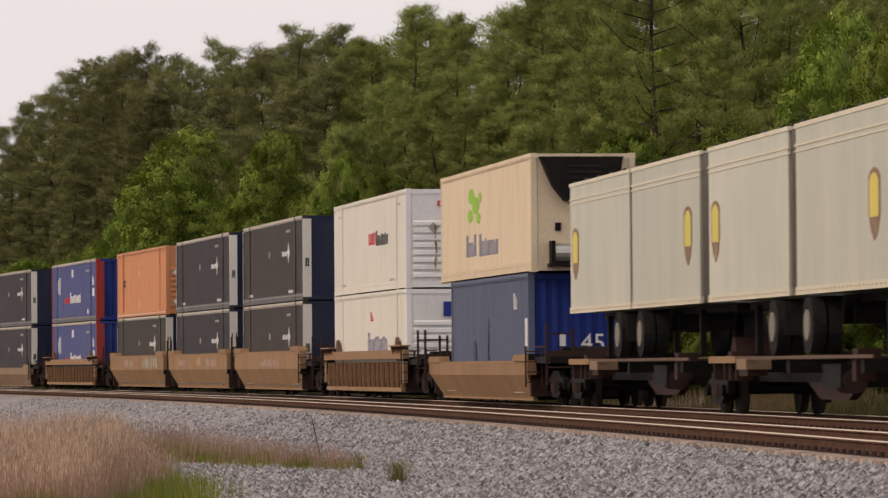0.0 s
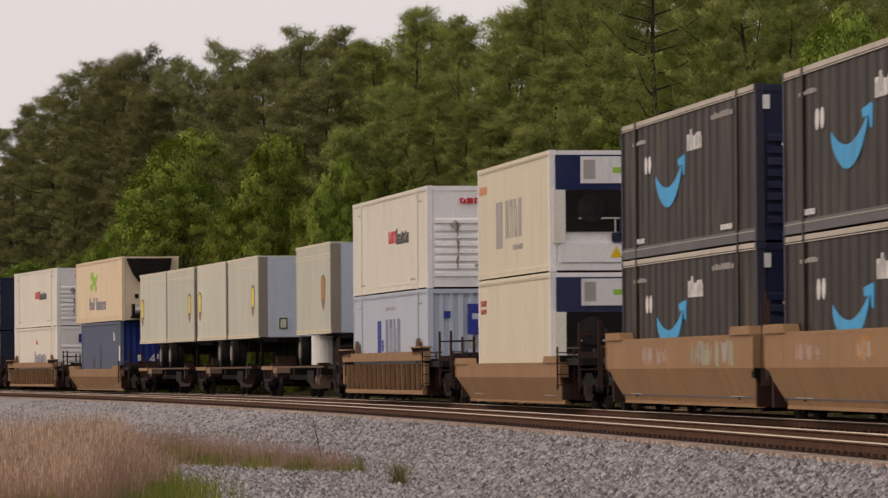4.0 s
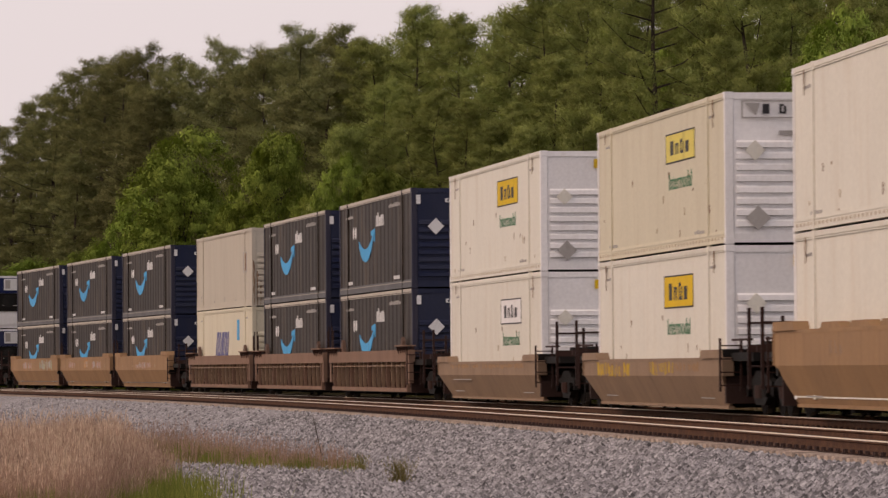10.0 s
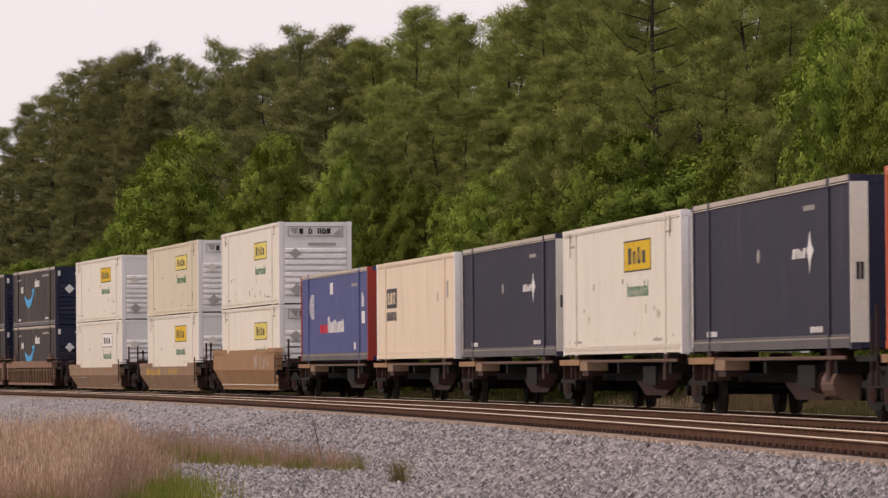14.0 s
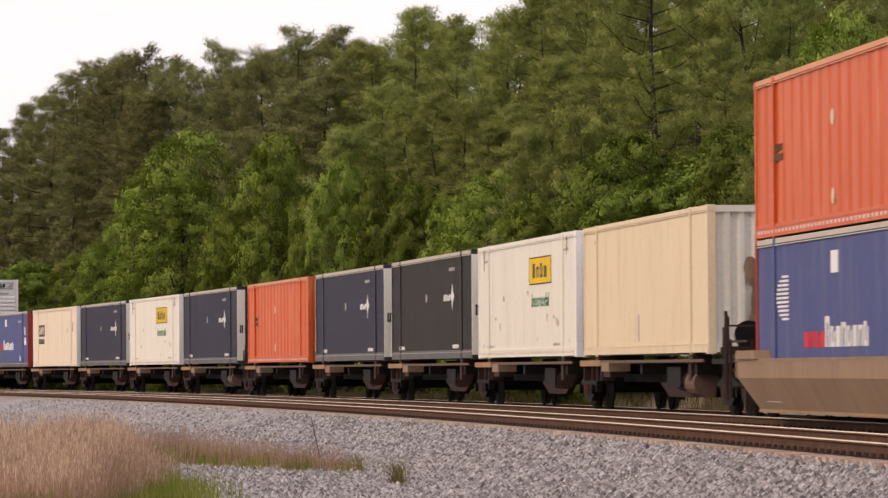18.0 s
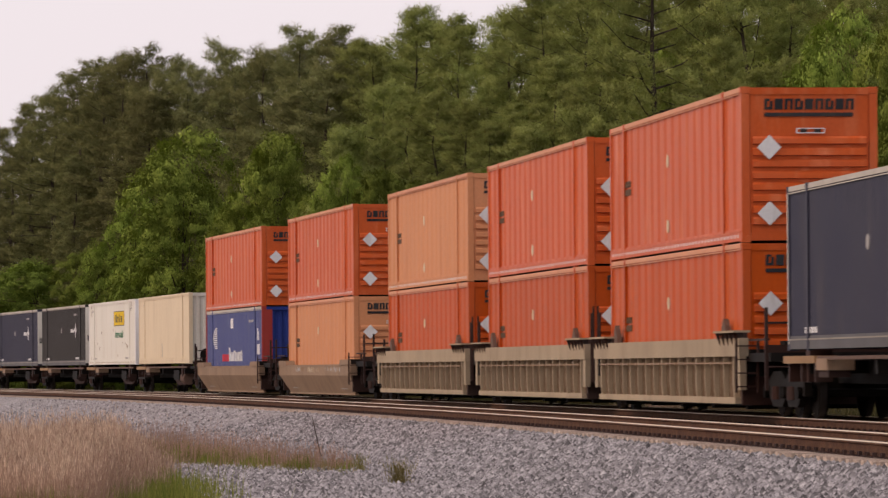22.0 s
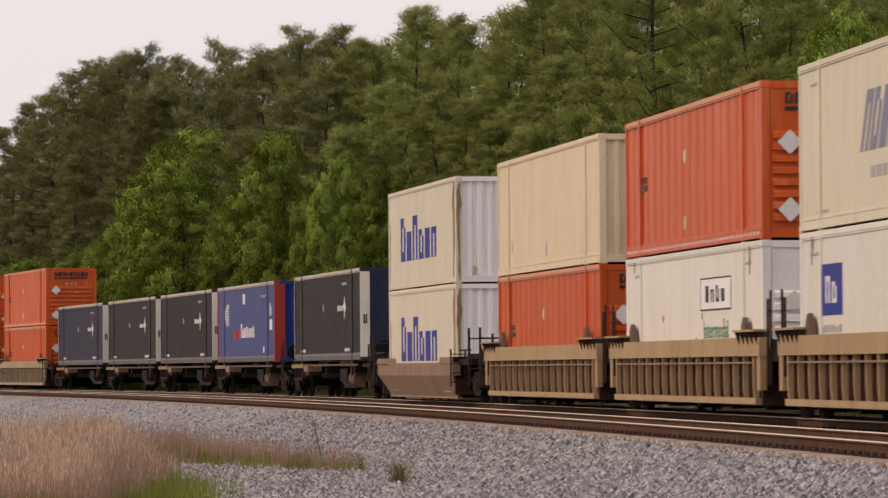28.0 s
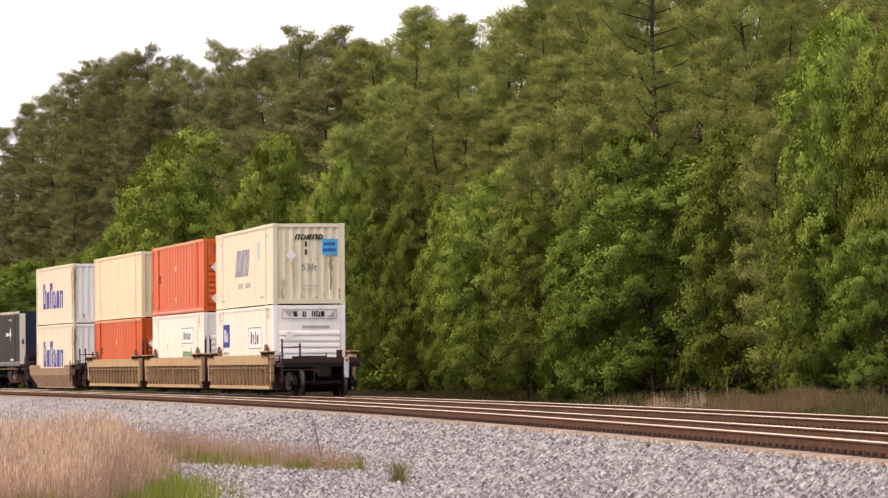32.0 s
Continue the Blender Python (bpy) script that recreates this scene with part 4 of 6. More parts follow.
    if kind == "pale_blue":
        c, a, r = container("pale blue container with a dark blue square and grey blocks", "sky_blue", end="v")
        a.rect("square_mark", 0.34, 0.39, 0.28, 0.68, "ink_blue", "blue square mark")
        a.rect("square_mark", 0.40, 0.42, 0.48, 0.60, "ink_blue")
        a.blocks("brand_lettering", 0.45, 0.66, 0.27, 0.68, "9999", "ink_grey", "grey brand lettering in plain blocks", gap=0.3)
        a.blocks("data_mark", 0.45, 0.58, 0.14, 0.18, "888888", "ink_soft", notch=False)
        r.rect("square_mark", 0.44, 0.72, 0.15, 0.45, "ink_blue", "dark blue square mark")
        r.rect("square_shape", 0.49, 0.68, 0.245, 0.30, "sky_blue", e=0.006)
        r.rect("square_shape", 0.555, 0.61, 0.30, 0.38, "sky_blue", e=0.006)
        r.rect("data_mark", 0.18, 0.25, 0.22, 0.29, "ink_blue")
        r.blocks("brand_lettering", 0.42, 0.74, 0.49, 0.58, "9999", "ink_soft", gap=0.3)
        r.words("53'", 0.60, 0.82, 0.3, "ink")
        small_marks(a, "ink_soft")
        return c
    if kind in ("reefer_top", "reefer_low"):
        L = 12.192
        c, a, r = container("cream-white refrigerated container with a navy cooling unit on its end", "beige", L=L, end="flat", end_skin="white", post="white", posts=False, low=0.2)
        if kind == "reefer_top":
            a.rect("square_mark", 0.265, 0.355, 0.33, 0.74, "ink_soft", "grey mark")
            a.blocks("brand_lettering", 0.40, 0.64, 0.33, 0.66, "9999", "ink_soft", "pale grey brand lettering in plain blocks", gap=0.3)
            a.blocks("brand_lettering", 0.50, 0.64, 0.70, 0.77, "666666", "ink_soft", gap=0.2)
            a.rect("faded_patch", 0.02, 0.13, 0.16, 0.23, "faded", "faded orange brand shapes")
        else:
            a.blocks("brand_lettering", 0.03, 0.12, 0.17, 0.23, "888", "red", gap=0.2)
            a.blocks("brand_lettering", 0.03, 0.12, 0.25, 0.30, "888", "red", gap=0.2)
        h = -L / 2
        part("cooling_cabinet", Build().box(h - 0.05, h + 0.02, -1.0, 1.15, 1.95, 2.78), M["navy_deep"], c, "navy cooling unit housing")
        part("control_panel", Build().box(h - 0.075, h - 0.052, -1.0, 0.55, 2.1, 2.74).box(h - 0.075, h - 0.052, -1.0, -0.4, 2.3, 2.74), M["ink_white"], c, "white instruction panel")
        part("panel_mark", Build().box(h - 0.082, h - 0.077, -0.72, -0.22, 2.35, 2.48), M["ink_lime"], c)
        part("panel_mark", Build().box(h - 0.082, h - 0.077, 0.2, 0.48, 2.2, 2.66), M["ink_soft"], c)
        part("fan_housing", Build().box(h - 0.03, h + 0.02, -1.0, 1.0, 0.95, 1.94), M["black"], c, "dark recessed machinery")
        part("fan", Build().cyl((h - 0.04, 0.3, 1.5), "x", 0.34, 0.06, 20).cyl((h - 0.07, 0.3, 1.5), "x", 0.12, 0.06, 12), M["tyre"], c, "round black fan")
        part("side_post", Build().box(h - 0.06, h + 0.02, 0.92, 1.2, 0.68, 1.95).box(h - 0.05, h + 0.02, -1.05, -0.78, 0.68, 1.5), M["jb"], c, "dirty white cabinet posts")
        part("compressor", Build().cyl((h - 0.05, -0.55, 1.1), "z", 0.17, 0.4, 12).box(h - 0.08, h, -0.95, -0.2, 0.7, 0.92), M["navy"], c)
        part("pipe", Build().box(h - 0.06, h - 0.02, -0.9, 0.6, 1.25, 1.29).box(h - 0.06, h - 0.02, -0.3, -0.26, 0.8, 1.29), M["alu"], c)
        part("lower_panel", Build().box(h - 0.035, h + 0.02, -1.05, 1.05, 0.22, 0.68), M["white"], c, "white lower panel")
        b = Build()
        b.add([(h - 0.042, -0.15, 0.33), (h - 0.042, -0.45, 0.33), (h - 0.042, -0.3, 0.6)], [(0, 1, 2)])
        part("warning_mark", b, M["yellow"], c, "yellow warning triangle")
        return c
    if kind == "cool":
        c, a, r = container("cream refrigerated container with a green splash and grey brand blocks", "cream", end="flat", end_skin="cream", posts=False)
        for i, (u, v, ru, rv) in enumerate(((0.36, 0.24, 0.035, 0.07), (0.41, 0.33, 0.04, 0.08), (0.35, 0.42, 0.03, 0.06), (0.44, 0.45, 0.025, 0.05), (0.46, 0.27, 0.015, 0.05))):
            a.oval("splash", u, v, ru, rv, "ink_lime", "lime green splash shape", e=a.e + 0.001 * i)
        a.blocks("brand_lettering", 0.30, 0.42, 0.59, 0.79, "9669", "ink_grey", "grey-violet brand lettering in plain blocks", gap=0.2)
        a.blocks("brand_lettering", 0.45, 0.66, 0.60, 0.80, "9676666", "ink_grey", "grey-violet brand lettering in plain blocks", gap=0.2)
        h = -16.154 / 2
        part("cooling_unit", Build().prism([(1.1, 2.8), (-0.95, 2.8), (-0.80, 1.95), (-0.45, 1.72), (0.5, 1.72), (0.8, 2.1)], "x", h - 0.32, h + 0.0), M["black"], c, "black cooling unit hood")
        part("grille", Build().box(h - 0.34, h - 0.325, -0.4, 0.4, 2.25, 2.3).box(h - 0.34, h - 0.325, -0.4, 0.4, 2.4, 2.45).box(h - 0.34, h - 0.325, -0.4, 0.4, 2.55, 2.6), M["tyre"], c)
        part("fuel_tank", Build().cyl((h - 0.2, -0.1, 0.45), "y", 0.24, 1.7, 16), M["alu"], c, "cylindrical metal fuel tank")
        part("tank_rack", Build().box(h - 0.4, h, -1.0, 0.9, 0.12, 0.2).box(h - 0.4, h, 0.75, 0.85, 0.2, 0.75), M["black"], c)
        part("latch", Build().box(h - 0.03, h + 0.01, 0.55, 0.7, 1.0, 1.2), M["black"], c)
        return c
    if kind == "blue45":
        L = 13.716
        c, a, r = container("dusty steel-blue container with white marks and a navy corrugated end", "steel_blue", L=L, ribs="v", end="v", end_skin="deep", posts=False, pitch=0.25, depth=0.03)
        a.stain(0.33, 0.55, 0.95, 0.03, "slate", name="stain", e=a.e + 0.004)
        a.stain(0.50, 0.35, 0.85, 0.016, "slate", name="stain", e=a.e + 0.004)
        a.rect("data_mark", 0.955, 0.985, 0.38, 0.62, "ink_white")
        a.blocks("data_mark", 0.82, 0.86, 0.16, 0.30, "97", "ink_white")
        r.words("45", 0.62, 0.60, 0.62, "ink_white")
        r.blocks("data_mark", 0.30, 0.38, 0.5, 0.62, "8", "ink_white", notch=False)
        return c
    if kind == "plain_white":
        c, a, r = container("plain grey-white container with a brown patch and stained ribbed end", "grey_white", end="bars", end_skin="grey_white")
        a.rect("grey_patch", 0.845, 0.91, 0.29, 0.56, "ink_soft", "grey patch over an old mark")
        a.rect("brown_patch", 0.857, 0.90, 0.31, 0.53, "stain_dark", "brown patch of old glue", e=a.e + 0.003)
        for u, v in ((0.08, 0.80), (0.33, 0.87), (0.52, 0.84), (0.71, 0.88), (0.88, 0.79)):
            a.stain(u, v, v + 0.07, 0.004, "ink_soft", name="scuff")
        for u, v0, v1, w in ((0.03, 0.42, 0.98, 0.022), (0.08, 0.55, 0.98, 0.02), (0.13, 0.68, 0.98, 0.02)):
            r.stain(u, v0, v1, w, "stain_dark", e=0.012)
        r.rect("data_mark", 0.5, 0.8, 0.1, 0.17, "ink_soft")
        return c
    if kind in ("slant", "slant_low"):
        c, a, r = container("cream container with slanting grey-blue brand blocks and a ribbed end", "beige", end="v" if kind == "slant" else "bars")
        u, v = (0.345, 0.26) if kind == "slant" else (0.34, 0.30)
        a.blocks("brand_lettering", u, u + 0.235, v, v + 0.34, "99999", "ink_violet" if kind == "slant_low" else "ink_grey", "slanting grey-blue brand lettering in plain blocks", slant=0.12, gap=0.2)
        a.rect("square_mark", 0.735, 0.775, 0.20 if kind == "slant" else 0.15, 0.42, "smile" if kind != "slant" else "sky_blue", "faded blue rectangle")
        a.blocks("data_mark", 0.40, 0.62, 0.68, 0.755, "8880888", "ink_soft", notch=False)
        small_marks(a, "ink_soft")
        r.blocks("brand_lettering", 0.30, 0.70, 0.135, 0.20, "99999", "ink", "dark slanting brand lettering in plain blocks", slant=0.35, gap=0.18)
        r.rect("sticker", 0.68, 0.90, 0.19, 0.39, "smile", "bright blue sticker with dark shapes")
        r.blocks("sticker_shapes", 0.71, 0.87, 0.23, 0.275, "8888", "ink_blue", notch=False, e=0.006)
        r.blocks("sticker_shapes", 0.70, 0.88, 0.305, 0.35, "888888", "ink_blue", notch=False, e=0.006)
        r.rect("data_mark", 0.445, 0.475, 0.225, 0.29, "ink")
        r.rect("data_mark", 0.445, 0.475, 0.32, 0.39, "ink")
        r.words("53ft", 0.50, 0.545, 0.36, "ink_grey")
        r.border("data_plate", 0.41, 0.60, 0.765, 0.815, "ink_soft", 0.02)
        r.diamond(0.25, 0.39, 0.19, "white", "white diamond placard", e=0.02)
        for k, (u, v0, v1, w) in enumerate(((0.275, 0.45, 0.80, 0.025), (0.80, 0.40, 0.82, 0.035), (0.14, 0.68, 0.98, 0.05), (0.05, 0.84, 0.98, 0.04), (0.6, 0.9, 0.98, 0.03), (0.40, 0.88, 0.98, 0.02), (0.93, 0.8, 0.98, 0.03), (0.70, 0.86, 0.98, 0.02))):
            r.stain(u, v0, v1, w, "stain_dark" if k == 1 else "stain", e=-0.012)
        return c
    if kind in ("ship", "ship_low"):
        L = 13.716
        c, a, r = container("white container with tall blue brand blocks and rusty edges", "beige", L=L, end="v", end_skin="white", posts=False, low=0.16)
        a.blocks("brand_lettering", 0.19, 0.74, 0.28, 0.72, "969666", "ink_blue", "large blue brand lettering in plain blocks", gap=0.22)
        a.stain(0.965, 0.05, 0.97, 0.022, "stain_dark", e=a.e + 0.002)
        a.stain(0.02, 0.3, 0.95, 0.012, "stain", e=a.e + 0.002)
        r.stain(0.035, 0.05, 0.97, 0.035, "stain_dark", e=0.008)
        for u in (0.2, 0.5, 0.7, 0.85):
            r.stain(u, 0.84, 0.98, 0.03, "stain", e=-0.012)
        if kind == "ship_low":
            r.words("45", 0.62, 0.30, 0.5, "ink")
        return c
    if kind == "tan":
        c, a, r = container("plain tan container with seams and an upright-ribbed end", "cream", end="v", end_skin="cream")
        a.rect("scuff", 0.50, 0.507, 0.76, 0.88, "ink_soft")
        a.rect("scuff", 0.15, 0.157, 0.70, 0.80, "ink_soft")
        r.stain(0.3, 0.5, 0.98, 0.05, "stain_dark", e=-0.012)
        r.stain(0.62, 0.55, 0.98, 0.07, "stain", e=-0.012)
        return c
    if kind == "tan_plain":
        c, a, r = container("plain cream container with an upright-ribbed stained end", "cream", end="v", end_skin="jb")
        a.blocks("data_mark", 0.10, 0.13, 0.10, 0.14, "88", "ink_soft", notch=False)
        a.rect("scuff", 0.47, 0.477, 0.70, 0.90, "ink_soft")
        r.stain(0.35, 0.35, 0.98, 0.09, "stain_dark", e=-0.012)
        r.stain(0.6, 0.45, 0.98, 0.06, "stain", e=-0.012)
        return c
    if kind == "black_logo":
        c, a, r = container("cream container with a black brand block near its front end", "cream_light", end="flat", end_skin="jb", post="white")
        a.rect("panel", 0.135, 0.27, 0.27, 0.47, "ink", "black brand panel")
        a.blocks("panel_shapes", 0.15, 0.26, 0.31, 0.43, "999", "cream", e=a.e + 0.003)
        a.blocks("brand_lettering", 0.135, 0.27, 0.51, 0.60, "99999", "ink", gap=0.2)
        a.blocks("data_mark", 0.895, 0.925, 0.26, 0.42, "9", "ink_soft")
        a.blocks("data_mark", 0.785, 0.80, 0.36, 0.44, "9", "ink_soft")
        return c


# ---------------------------------------------------------------- freight cars


def truck(parent, x, shared=False):
    """A two-axle truck under a car: side frames, wheels, axles, springs."""
    for sy in (-1, 1):
        y = sy * 1.0
        pts = [(x - 1.15, 0.40), (x - 1.15, 0.64), (x - 0.75, 0.70), (x - 0.4, 0.84), (x + 0.4, 0.84), (x + 0.75, 0.70), (x + 1.15, 0.64), (x + 1.15, 0.40),
               (x + 0.8, 0.40), (x + 0.42, 0.20), (x - 0.42, 0.20), (x - 0.8, 0.40)]
        f = part("truck_frame", Build().prism(pts, "y", y - 0.07, y + 0.07), M["black"], parent, "cast steel side frame")
        part("coil_spring", Build().cyl((x, y + sy * 0.03, 0.45), "z", 0.15, 0.24, 10), M["w_dark"], f)
        for dx in (-0.89, 0.89):
            part("bearing_cap", Build().cyl((x + dx, y + sy * 0.1, 0.46), "y", 0.11, 0.1, 12), M["wheel"], f)
    for dx in (-0.89, 0.89):
        part("axle", Build().cyl((x + dx, 0, 0.46), "y", 0.08, 1.9, 10), M["black"], parent)
        for sy in (-1, 1):
            w = Build().cyl((x + dx, sy * 0.755, 0.46), "y", 0.46, 0.125, 24, mat=1).cyl((x + dx, sy * 0.685, 0.46), "y", 0.485, 0.025, 24)
            w.cyl((x + dx, sy * 0.765, 0.46), "y", 0.40, 0.13, 24).cyl((x + dx, sy * 0.80, 0.46), "y", 0.16, 0.12, 14).cyl((x + dx, sy * 0.822, 0.46), "y", 0.445, 0.014, 24)
            part("wheel", w, [M["wheel"], M["tread"]], parent, "dark steel wheel with a bright tread")
    part("bolster", Build().box(x - 0.2, x + 0.2, -1.0, 1.0, 0.5, 0.78), M["black"], parent)


def ladder(parent, x, y, z0, z1, mat):
    b = Build()
    for dy in (-0.2, 0.2):
        b.box(x - 0.02, x + 0.02, y + dy - 0.02, y + dy + 0.02, z0, z1)
    k = 0
    while z0 + 0.25 * k < z1 - 0.1:
        b.box(x - 0.015, x + 0.015, y - 0.2, y + 0.2, z0 + 0.1 + 0.25 * k, z0 + 0.125 + 0.25 * k)
        k += 1
    return part("ladder", b, mat, parent)


def car_end(w, x0, sgn, reach, mat, has_truck=True, tall=True):
    """The platform, posts, ladder and coupler pocket past one end of a well (x0: the end of the well; reach: how far the platform goes)."""
    x1 = x0 + sgn * reach
    xt = x0 + sgn * min(reach, 1.75)
    part("end_platform", Build().box(x0, x1, -1.35, 1.35, 1.02, 1.18).box(x0, x0 + sgn * 0.25, -1.5, 1.5, 0.75, 1.25), M["black"], w, "dark grated end platform")
    part("bulkhead", Build().box(x0 - sgn * 0.02, x0 + sgn * 0.12, -1.42, 1.42, 0.22, 1.02), M["w_dark"], w, "dark end bulkhead of the well")
    part("centre_sill", Build().box(x0, x1, -0.32, 0.32, 0.72, 1.02), M["black"], w)
    if reach > 2.2:
        part("coupler", Build().box(x1, x1 + sgn * 0.55, -0.12, 0.12, 0.72, 0.98).box(x1 + sgn * 0.4, x1 + sgn * 0.62, -0.2, 0.2, 0.68, 1.0), M["black"], w)
        b = Build()
        for y in (1.38, 0.75):
            b.box(x1 - sgn * 0.25 - 0.03, x1 - sgn * 0.25 + 0.03, y - 0.03, y + 0.03, 0.5, 2.0 if y > 1 else 1.85)
        b.box(x1 - sgn * 0.25 - 0.02, x1 - sgn * 0.25 + 0.02, 0.75, 1.38, 1.7, 1.74)
        part("grab_post", b, M["w_dark"], w, "upright grab rails at the car end")
        part("cross_bar", Build().box(x1 - sgn * 0.1, x1, -1.45, 1.45, 1.18, 1.32), M["w_dark"], w)
        part("brake_rod", Build().box(x1 - sgn * 0.3, x1 - sgn * 0.25, -1.2, 0.4, 1.32, 1.36).box(x1 - sgn * 0.3, x1 - sgn * 0.25, -0.9, -0.86, 1.18, 1.55).box(x1 - sgn * 0.3, x1 - sgn * 0.25, -0.2, -0.16, 1.18, 1.5), M["w_dark"], w)
        ladder(w, x0 + sgn * 0.5, 1.40, 0.45, 1.45, M["w_dark"])
        part("uncoupling_lever", Build().tube((x1 + sgn * 0.12, 1.4, 0.92), (x1 + sgn * 0.12, 0.3, 0.92), 0.018, 0.018).tube((x1 + sgn * 0.12, 0.3, 0.92), (x1 + sgn * 0.3, 0.12, 0.75), 0.018, 0.018), M["w_dark"], w)
        part("brake_stand", Build().box(x0 + sgn * 0.9, x0 + sgn * 1.05, -0.95, -0.75, 1.18, 1.62), M["w_dark"], w, "hand brake stand")
        part("deck_rail", Build().box(x0 + sgn * 0.3, x1 - sgn * 0.3, 1.30, 1.34, 1.40, 1.44).box(x0 + sgn * 1.2, x0 + sgn * 1.24, 1.30, 1.34, 1.18, 1.40), M["w_dark"], w)
        part("air_hose", Build().tube((x1 + sgn * 0.1, 0.3, 0.8), (x1 + sgn * 0.25, 0.34, 0.5), 0.03, 0.03).tube((x1 + sgn * 0.25, 0.34, 0.5), (x1 + sgn * 0.5, 0.34, 0.42), 0.03, 0.03), M["tyre"], w)
        part("valve_box", Build().box(x0 + sgn * 0.35, x0 + sgn * 0.85, 0.2, 0.75, 1.18, 1.40).cyl((x0 + sgn * 1.3, 0.1, 1.30), "y", 0.12, 0.9, 12), M["black"], w)
    else:
        part("grab_post", Build().box(x0 + sgn * 0.5, x0 + sgn * 0.56, 1.37, 1.41, 0.6, 2.15).box(x0 + sgn * 0.8, x0 + sgn * 0.84, 1.37, 1.41, 0.6, 2.3), M["w_dark"], w, "upright grab rails at the car end")
        part("hose_box", Build().box(x0 + sgn * 0.3, x0 + sgn * 1.1, 0.9, 1.3, 1.18, 1.42), M["black"], w)
    if has_truck:
        truck(w, xt)


def well_car(style, label, length=16.6, front=(1.75, True), back=(1.75, True), extras=()):
    """One well unit. style: smooth_tan, smooth_low, ribbed_brown, ribbed_cream, ribbed_dark, scallop."""
    w = tagged(new("well_car"), label, "railcar")
    hl = length / 2 + 0.25
    skin = {"smooth_tan": "w_tan", "smooth_low": "w_grey", "smooth_brown": "w_grey", "smooth_ochre": "w_tan", "ribbed_brown": "w_brown", "ribbed_cream": "w_cream", "ribbed_dark": "w_dark", "ribbed_tan": "w_tan", "scallop": "w_tan"}[style]
    part("well_floor", Build().box(-hl + 0.6, hl - 0.6, -1.13, 1.13, 0.20, 0.32), M["black"], w)
    for k in range(5):
        x = -hl + 1.2 + k * (2 * hl - 2.4) / 4
        part("floor_beam", Build().box(x - 0.14, x + 0.14, -1.10, 1.10, 0.13, 0.20), M["black"], w)
    for sy in (1, -1):
        o = 1.52
        if style.startswith("smooth") or style == "scallop":
            top = 1.54 if style in ("smooth_tan", "scallop") else 1.08
            mid = 0.93 if top > 1.2 else 0.74
            low = 0.26 if top > 1.2 else 0.17
            tops, bots = hl + 0.35, hl - 0.55
            vs = []
            for y_top, y_low in ((o, o - 0.28), (o - 0.06, o - 0.34)):
                vs += [(-tops, sy * y_top, top), (tops, sy * y_top, top), (tops - 0.1, sy * y_top, mid), (bots, sy * y_low, low), (-bots, sy * y_low, low), (-tops + 0.1, sy * y_top, mid)]
            b = Build().add(vs, [(0, 1, 2, 5), (5, 2, 3, 4), (6, 11, 8, 7), (11, 10, 9, 8), (0, 6, 7, 1), (1, 7, 8, 2), (2, 8, 9, 3), (3, 9, 10, 4), (4, 10, 11, 5), (5, 11, 6, 0)])
            s = part("side_sheet", b, M[skin], w, "folded steel side sheet with a crease")
            part("top_chord", Build().box(-tops, tops, sy * (o - 0.17), sy * (o + 0.006), top - 0.05, top + 0.012), M[skin], s)
            part("bottom_chord", Build().box(-bots, bots, sy * (o - 0.38), sy * (o - 0.26), low - 0.06, low), M[skin], s)
            for ex in (-1, 1):
                part("end_flange", Build().box(ex * (tops - 0.06), ex * (tops + 0.02), sy * (o - 0.2), sy * (o + 0.02), mid, top), M[skin], s)
                part("corner_bracket", Build().prism([(ex * (tops - 2.3), top), (ex * (tops - 2.1), top + 0.16), (ex * (tops - 0.2), top + 0.16), (ex * (tops - 0.1), top)], "y", sy * (o - 0.25), sy * (o + 0.05)), M[skin], s, "raised folded end bracket")
                part("rub_strip", Build().box(ex * (hl * 0.62), ex * (hl * 0.8), sy * (o - 0.25), sy * (o - 0.205), low + 0.13, low + 0.15), M["ink_soft"], s)
            if style == "scallop":
                for k in range(4):
                    x = -hl + 4.2 + k * 2.6
                    part("top_lug", Build().prism([(x - 0.95, top), (x + 0.95, top), (x + 0.7, top + 0.12), (x - 0.7, top + 0.12)], "y", sy * (o - 0.2), sy * o), M[skin], s, "scalloped raised lug")
        else:
            chord = {"ribbed_brown": "w_umber", "ribbed_cream": "w_cream", "ribbed_dark": "w_dark", "ribbed_tan": "w_sand"}[style]
            rib = {"ribbed_brown": "w_grey", "ribbed_cream": "w_cream", "ribbed_dark": "w_tan", "ribbed_tan": "w_sand"}[style]
            # sheet colours carry the shade that the shallow recess lacks
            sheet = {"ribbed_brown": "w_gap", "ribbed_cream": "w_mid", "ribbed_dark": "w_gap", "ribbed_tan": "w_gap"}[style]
            if style == "ribbed_dark":
                chord = "w_tan"
            c = part("top_chord", Build().box(-hl - 0.45, hl + 0.45, sy * (o - 0.16), sy * (o + 0.02), 1.20 if style == "ribbed_dark" else 1.12, 1.46), M[chord], w, "deep top chord beam")
            part("side_sheet", Build().box(-hl + 0.1, hl - 0.1, sy * (o - 0.14), sy * (o - 0.115), 0.28, 1.12), M[sheet], w, "rust-brown side sheet, toned dark for the shade between ribs")
            part("bottom_chord", Build().box(-hl + 0.1, hl - 0.1, sy * (o - 0.25), sy * (o - 0.005), 0.24, 0.36), M[chord], w)
            n = 17
            for k in range(n):
                x = -hl + 0.35 + k * (2 * hl - 0.7) / (n - 1)
                wide = 0.035 if k % 4 else 0.055
                pts = [(sy * (o - 0.114), 1.12), (sy * (o - 0.012), 1.12), (sy * (o - 0.012), 0.60), (sy * (o - 0.03), 0.36), (sy * (o - 0.114), 0.36)]
